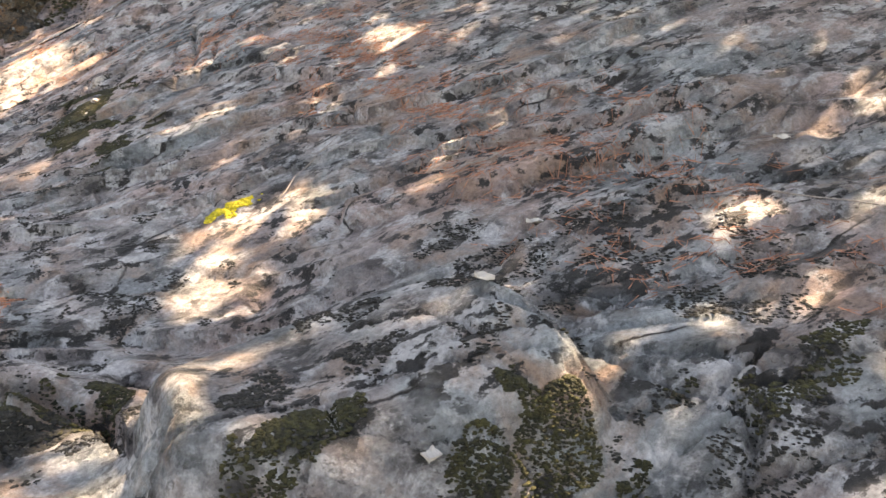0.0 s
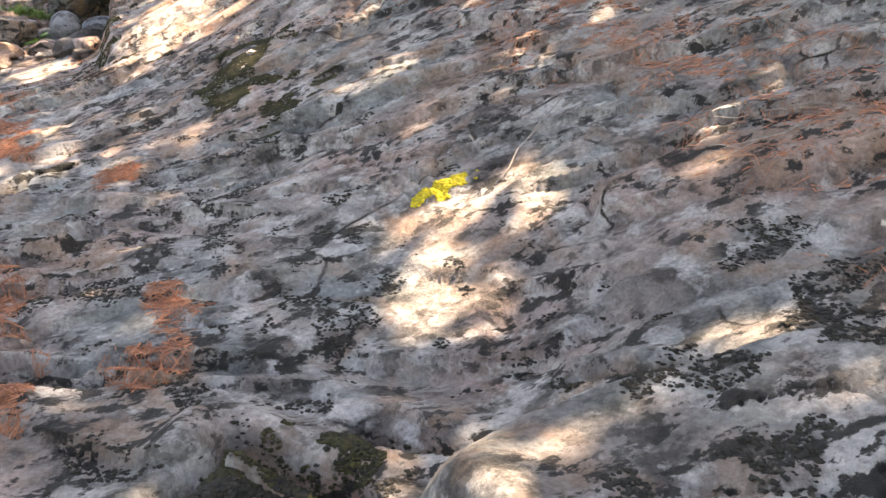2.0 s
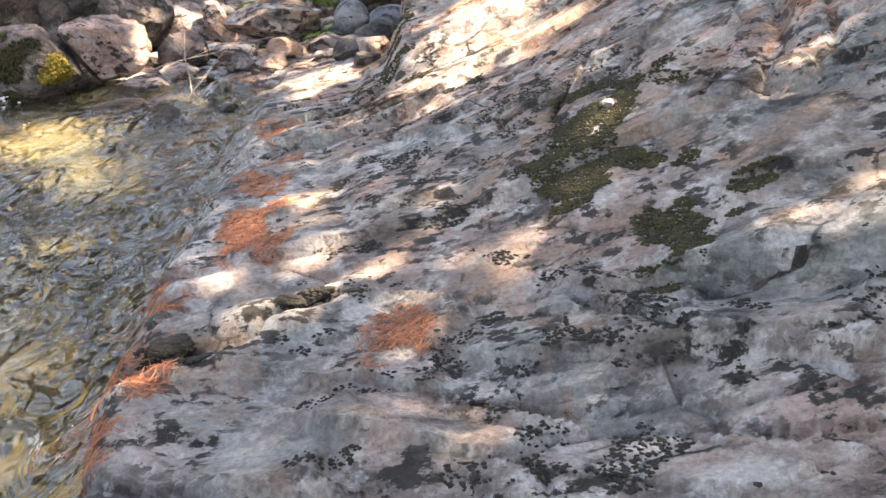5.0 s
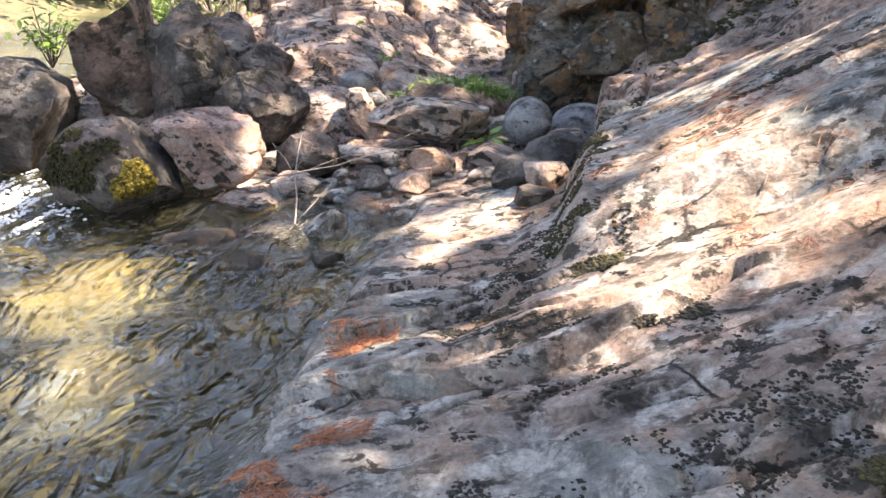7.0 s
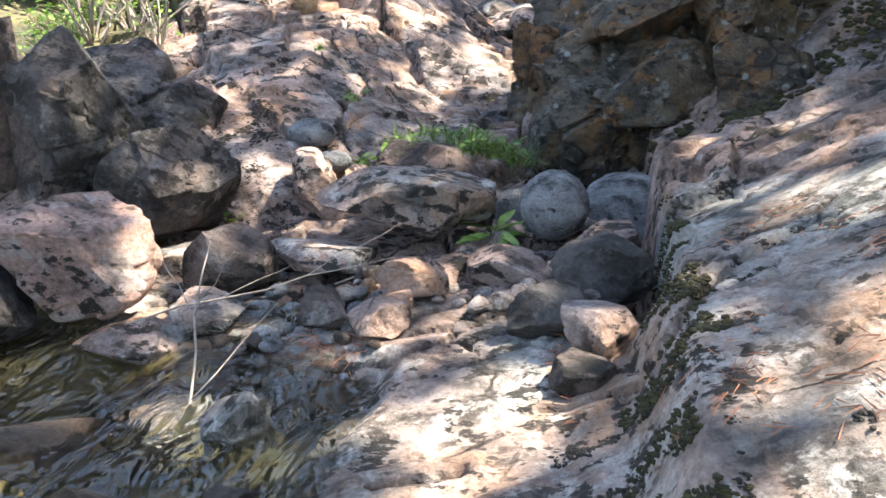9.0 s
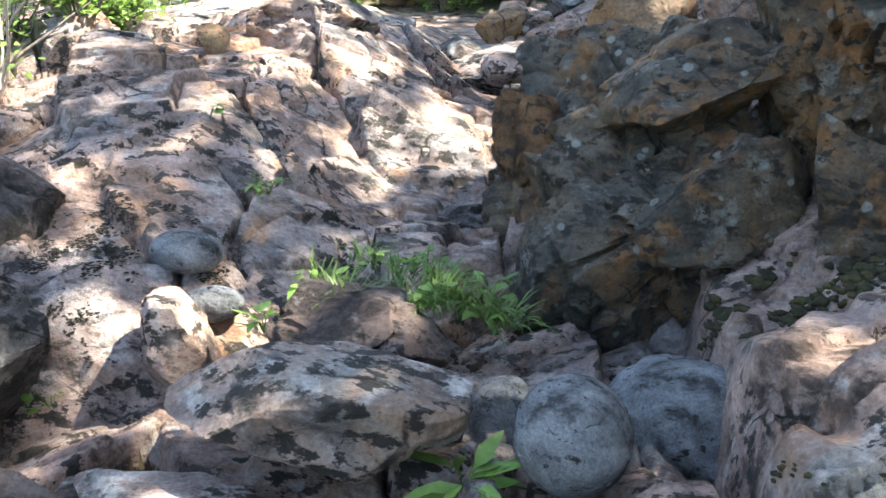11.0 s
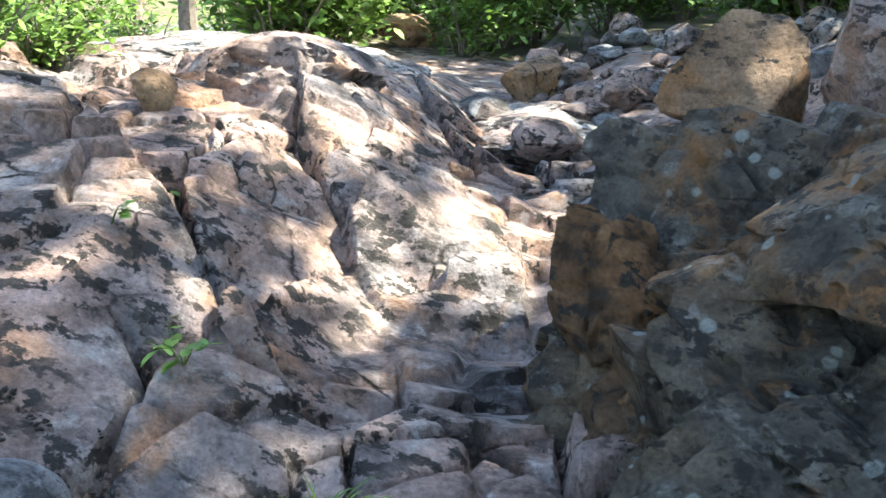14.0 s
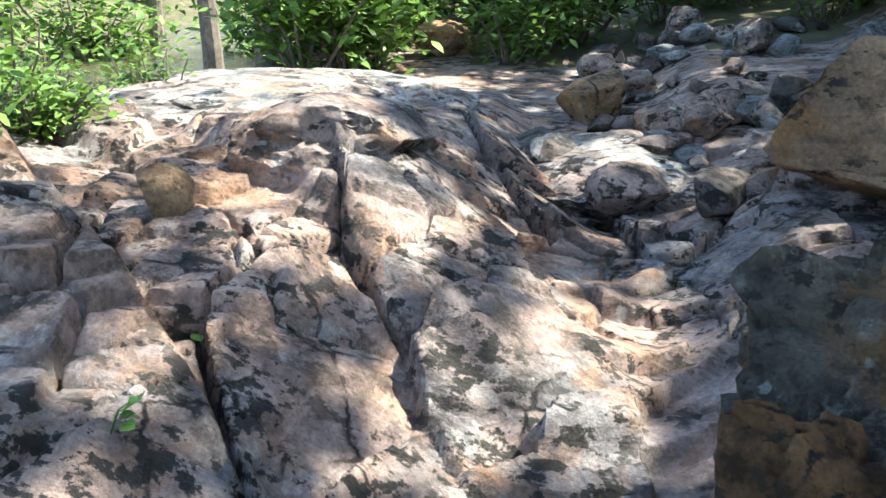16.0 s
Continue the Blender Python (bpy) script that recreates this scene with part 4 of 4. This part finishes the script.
rnd = random.Random(8)
for k in range(16):
    u, v = rnd.uniform(8.0, 8.45), rnd.uniform(2.4, 3.15)
    x, y = to_xy(u, v)
    grass("tuft of fine green grass on the dark block", Vector((x, y, 0.42 - 0.35 * max(0, abs(v - 2.62) - 0.3))), k, 45, 0.2, 0.07)
for k in range(12):
    u, v = rnd.uniform(8.0, 8.45), rnd.uniform(2.4, 3.1)
    x, y = to_xy(u, v)
    plant("weed", "broad-leaved green weed on the dark block", Vector((x, y, 0.40 - 0.35 * max(0, abs(v - 2.62) - 0.3))), 40 + k, 6, 0.062, 0.28, 0.08, M_LEAF, "plant")
plant("weed", "bright green long-leaved weed between the stones", at_uv(7.35, 3.08), 60, 9, 0.16, 0.14, 0.1, M_LEAF, "plant", 0.5)
plant("weed", "small upright bright green weed beside the slab", Vector((*to_xy(7.82, 2.36), 0.38)), 61, 5, 0.08, 0.22, 0.08, M_LEAF, "plant", 0.9)
for k, (u, v) in enumerate([(8.9, 2.02), (9.05, 1.9), (9.3, 1.6), (8.2, 0.9), (8.5, 1.0), (8.0, 1.0), (9.9, 1.55), (8.35, 4.4), (7.7, 1.65)]):
    plant("seedling", "small green leafy seedling in a rock crack", at_uv(u, v), 70 + k, 4, 0.055, 0.38, 0.07, M_LEAF, "plant")


def bush_parts(seed, size, leaves, leaf, slim, material, dead=0):
    rnd = random.Random(seed)
    bm = bmesh.new()
    spots = []
    clumps = []
    for _ in range(10):
        a = rnd.uniform(0, 6.2832)
        tip = Vector((math.cos(a) * size * rnd.uniform(0.2, 1), math.sin(a) * size * rnd.uniform(0.2, 1), size * rnd.uniform(0.5, 1.6)))
        tube(bm, stray(rnd, Vector((0, 0, -0.1)), tip, 0.04 * size, 6), 0.014 * size + 0.004, 0.004, 5)
        clumps += [tip, tip * 0.7, tip * 0.45]
    for _ in range(leaves):
        c = rnd.choice(clumps)
        p = c + Vector((rnd.gauss(0, 1), rnd.gauss(0, 1), rnd.gauss(0, 0.7))) * size * 0.22
        spots.append((p, Vector((rnd.uniform(-1, 1), rnd.uniform(-1, 1), rnd.uniform(-0.3, 0.5)))))
    return bm, (leafy_mesh("foliage", rnd, spots, leaf, slim, material) if leaves else None)


def bush(label, place, seed, size, leaves, leaf=0.09, slim=0.3, material=None, wood=None):
    root = new("bush")
    bm, me = bush_parts(seed, size, leaves, leaf, slim, material or M_LEAF)
    tagged(part("woody_stem", bm, wood or M_BARK, root), kind="stuff")
    if me:
        ob = tagged(new("foliage", me), kind="stuff")
        ob.parent = root
    root.location = place
    return tagged(root, label, "bush", "bushes")


# bleached branches and leaves at the left of the outcrop
bush("leafless bleached shrub on the outcrop", at_uv(10.0, -0.1), 1, 0.7, 0, wood=M_TWIG)
bush("spreading bleached dead shrub on the outcrop", at_uv(9.75, -0.35), 7, 0.65, 40, 0.05, 0.35, wood=M_TWIG)
bush("bleached shrub with a few green leaves", at_uv(9.7, 0.25), 2, 0.42, 70, 0.05, 0.35, wood=M_TWIG)
bush("low green shrub on the outcrop's back", at_uv(10.6, 0.25), 3, 0.4, 350, 0.06, 0.4)
bush("low green shrub beside the upper pool", at_uv(11.6, -0.2), 4, 0.5, 450, 0.06, 0.4)
bush("leafy shrub at the stream's edge", at_uv(7.4, -0.2, 0.45), 6, 0.25, 160, 0.06, 0.4)
rnd = random.Random(33)
for k in range(32):
    bush("bright sunlit leafy shrub above the stream", at_uv(rnd.uniform(9.5, 13.5), rnd.uniform(-1.3, 0.25), -0.03), 500 + k, rnd.uniform(0.18, 0.34), 170, 0.055, 0.4)
kinds = [bush("dense green undergrowth at the wood's edge", at_uv(16.2 + k, 0.5 + 1.6 * k), 20 + k, 0.75, 900, 0.10, 0.3) for k in range(4)]
rnd = random.Random(15)
for k in range(95):
    if k < 45:
        u, v = rnd.uniform(15.5, 20), rnd.uniform(-1.5, 9)
        if 2.0 < v - 0.1 * (u - 12) < 4.2 and u < 17.5:
            continue
    elif k < 65:
        u, v = rnd.uniform(12.0, 17), rnd.uniform(5.2, 9)
    else:
        u, v = rnd.uniform(20, 34), rnd.uniform(-16, 12)
    m = Matrix.Translation(at_uv(u, v, -0.05)) @ Euler((0, 0, rnd.uniform(0, 6))).to_matrix().to_4x4()
    ob = copy_thing(kinds[k % 4], m)
    s = rnd.uniform(0.8, 1.5) * (1.6 if u > 20 else 1)
    ob.scale = (s, s, s)

# ---------------------------------------------------------------- trees: the canopy that dapples the light
# patches the sun is to reach: u, v and half sizes; the crowns are thinned for them
SUNLIT = [(-0.06, 4.82, 0.46, 0.3), (0.2, 5.0, 0.28, 0.24), (-1.5, 4.15, 0.4, 0.26), (5.5, 4.3, 0.5, 0.22), (1.55, 6.42, 0.5, 0.25), (2.95, 3.3, 0.28, 0.16), (6.05, 2.87, 0.3, 0.18), (4.0, 3.05, 0.25, 0.12), (4.35, 2.98, 0.22, 0.12),
          (4.9, 4.12, 0.9, 0.28), (6.85, 4.42, 0.5, 0.2), (5.0, 4.5, 0.9, 0.34), (5.85, 3.2, 0.25, 0.22), (4.3, 3.8, 0.35, 0.25), (4.2, 1.84, 0.4, 0.3), (4.95, 1.45, 0.5, 0.35), (6.4, 3.1, 0.2, 0.18), (5.85, 3.42, 0.42, 0.22), (5.7, 3.1, 0.35, 0.25),
          (6.5, 4.28, 0.7, 0.15), (7.8, 1.8, 0.25, 0.3), (7.1, 1.35, 0.35, 0.25), (6.62, 1.4, 0.3, 0.25), (9.5, 1.5, 0.25, 0.2), (10.35, 2.7, 0.6, 0.3), (8.0, 2.05, 0.3, 0.22), (8.45, 1.45, 0.3, 0.2), (10.65, 1.75, 0.5, 0.35),
          (9.9, 2.25, 0.45, 0.2), (10.1, 0.0, 0.9, 0.6), (9.1, 1.85, 0.2, 0.15), (9.65, 1.45, 0.22, 0.2), (13.8, 0.45, 1.3, 1.0), (11.7, 0.2, 0.9, 0.6), (10.95, 1.3, 0.5, 0.25), (9.7, 2.15, 0.25, 0.25), (11.0, 2.9, 0.5, 0.15), (12.6, 2.6, 0.6, 0.25),
          (17, -1, 2.0, 2.0), (22, -5, 6.0, 5.0), (15.0, 5.5, 1.5, 0.7), (15.3, 1.2, 0.6, 0.5), (2.6, 1.2, 0.8, 0.4)]


def tree(label, u, v, tall, seed, leaves, spread_u, spread_v, low):
    rnd = random.Random(seed)
    r = np.random.RandomState(seed)
    base = at_uv(u, v, -0.1)
    root = new("tree")
    root.location = base
    bm = bmesh.new()
    top = Vector((rnd.uniform(-0.3, 0.3), rnd.uniform(-0.3, 0.3), tall))
    tube(bm, stray(rnd, Vector(), top, 0.05, 9), 0.17, 0.03, 9)
    for _ in range(12):
        h = rnd.uniform(low, tall * 0.95)
        a = rnd.uniform(0, 6.2832)
        tube(bm, stray(rnd, top * (h / tall), Vector((math.cos(a) * spread_u * 0.8, math.sin(a) * spread_v * 0.8, h + 0.6)), 0.1, 6), 0.05, 0.012, 5)
    part("trunk", bm, M_BARK, root)
    n = leaves * 3
    du, dv, h = r.uniform(-1, 1, n) * spread_u, r.uniform(-1, 1, n) * spread_v, r.uniform(low, tall, n)
    lu, lv = u + du, v + dv
    x, y = to_xy(lu, lv)
    # where the sun carries each leaf's shadow, down to the rock
    gz = height(x, y)
    for _ in range(3):
        k = (base.z + h - np.clip(gz, -0.2, 1.2)) / SUN_DIR.z
        gx, gy = x - SUN_DIR.x * k, y - SUN_DIR.y * k
        gz = height(gx, gy)
    gu, gv = to_uv(gx, gy)
    keep = fractal(gu * 1.7, gv * 1.7, 300, 4) < 0.72
    wob = 0.75 + 0.6 * fractal(gu * 4, gv * 4, 310, 3)
    # leaves that would shade a SUNLIT patch are left out
    for su, sv, ru, rv in SUNLIT:
        keep &= (((gu - su) / ru) ** 2 + ((gv - sv) / rv) ** 2) > wob ** 2
    keep &= ((du / spread_u) ** 2 + (dv / spread_v) ** 2) < 1
    spots = [(Vector((x[i] - base.x, y[i] - base.y, h[i])), Vector((rnd.uniform(-1, 1), rnd.uniform(-1, 1), rnd.uniform(-0.4, 0.2)))) for i in np.flatnonzero(keep)[:leaves]]
    ob = new("crown", leafy_mesh("crown", rnd, spots, 0.26, 0.34, M_CANOPY))
    ob.parent = root
    return tagged(root, label, "tree", "trees")


# unseen crowns above the view, added to throw the dappled shade
for k, (u, v, su, sv, n) in enumerate([(-4.5, 11.0, 4.0, 4.5, 4200), (0.0, 10.5, 4.0, 5.0, 5200), (4.5, 11.0, 4.0, 5.0, 5200), (9.2, 10.6, 4.0, 5.0, 4600), (14.0, 10.5, 4.0, 4.5, 4200), (19.0, 8.0, 4.0, 5.0, 3600)]):
    tree("tall leafy tree shading the rocky bank", u, v, 8.0 + 0.4 * (k % 3), 400 + k, n, su, sv, 4.0)
for k, (u, v) in enumerate([(17.5, -1.2), (22, 2), (24, -6), (20, -3), (26, 6), (28, -12), (23, 9), (30, 0)]):
    tree("slim forest tree at the wood's edge", u, v, 7.0, 450 + k, 500, 2.0, 2.0, 3.0)
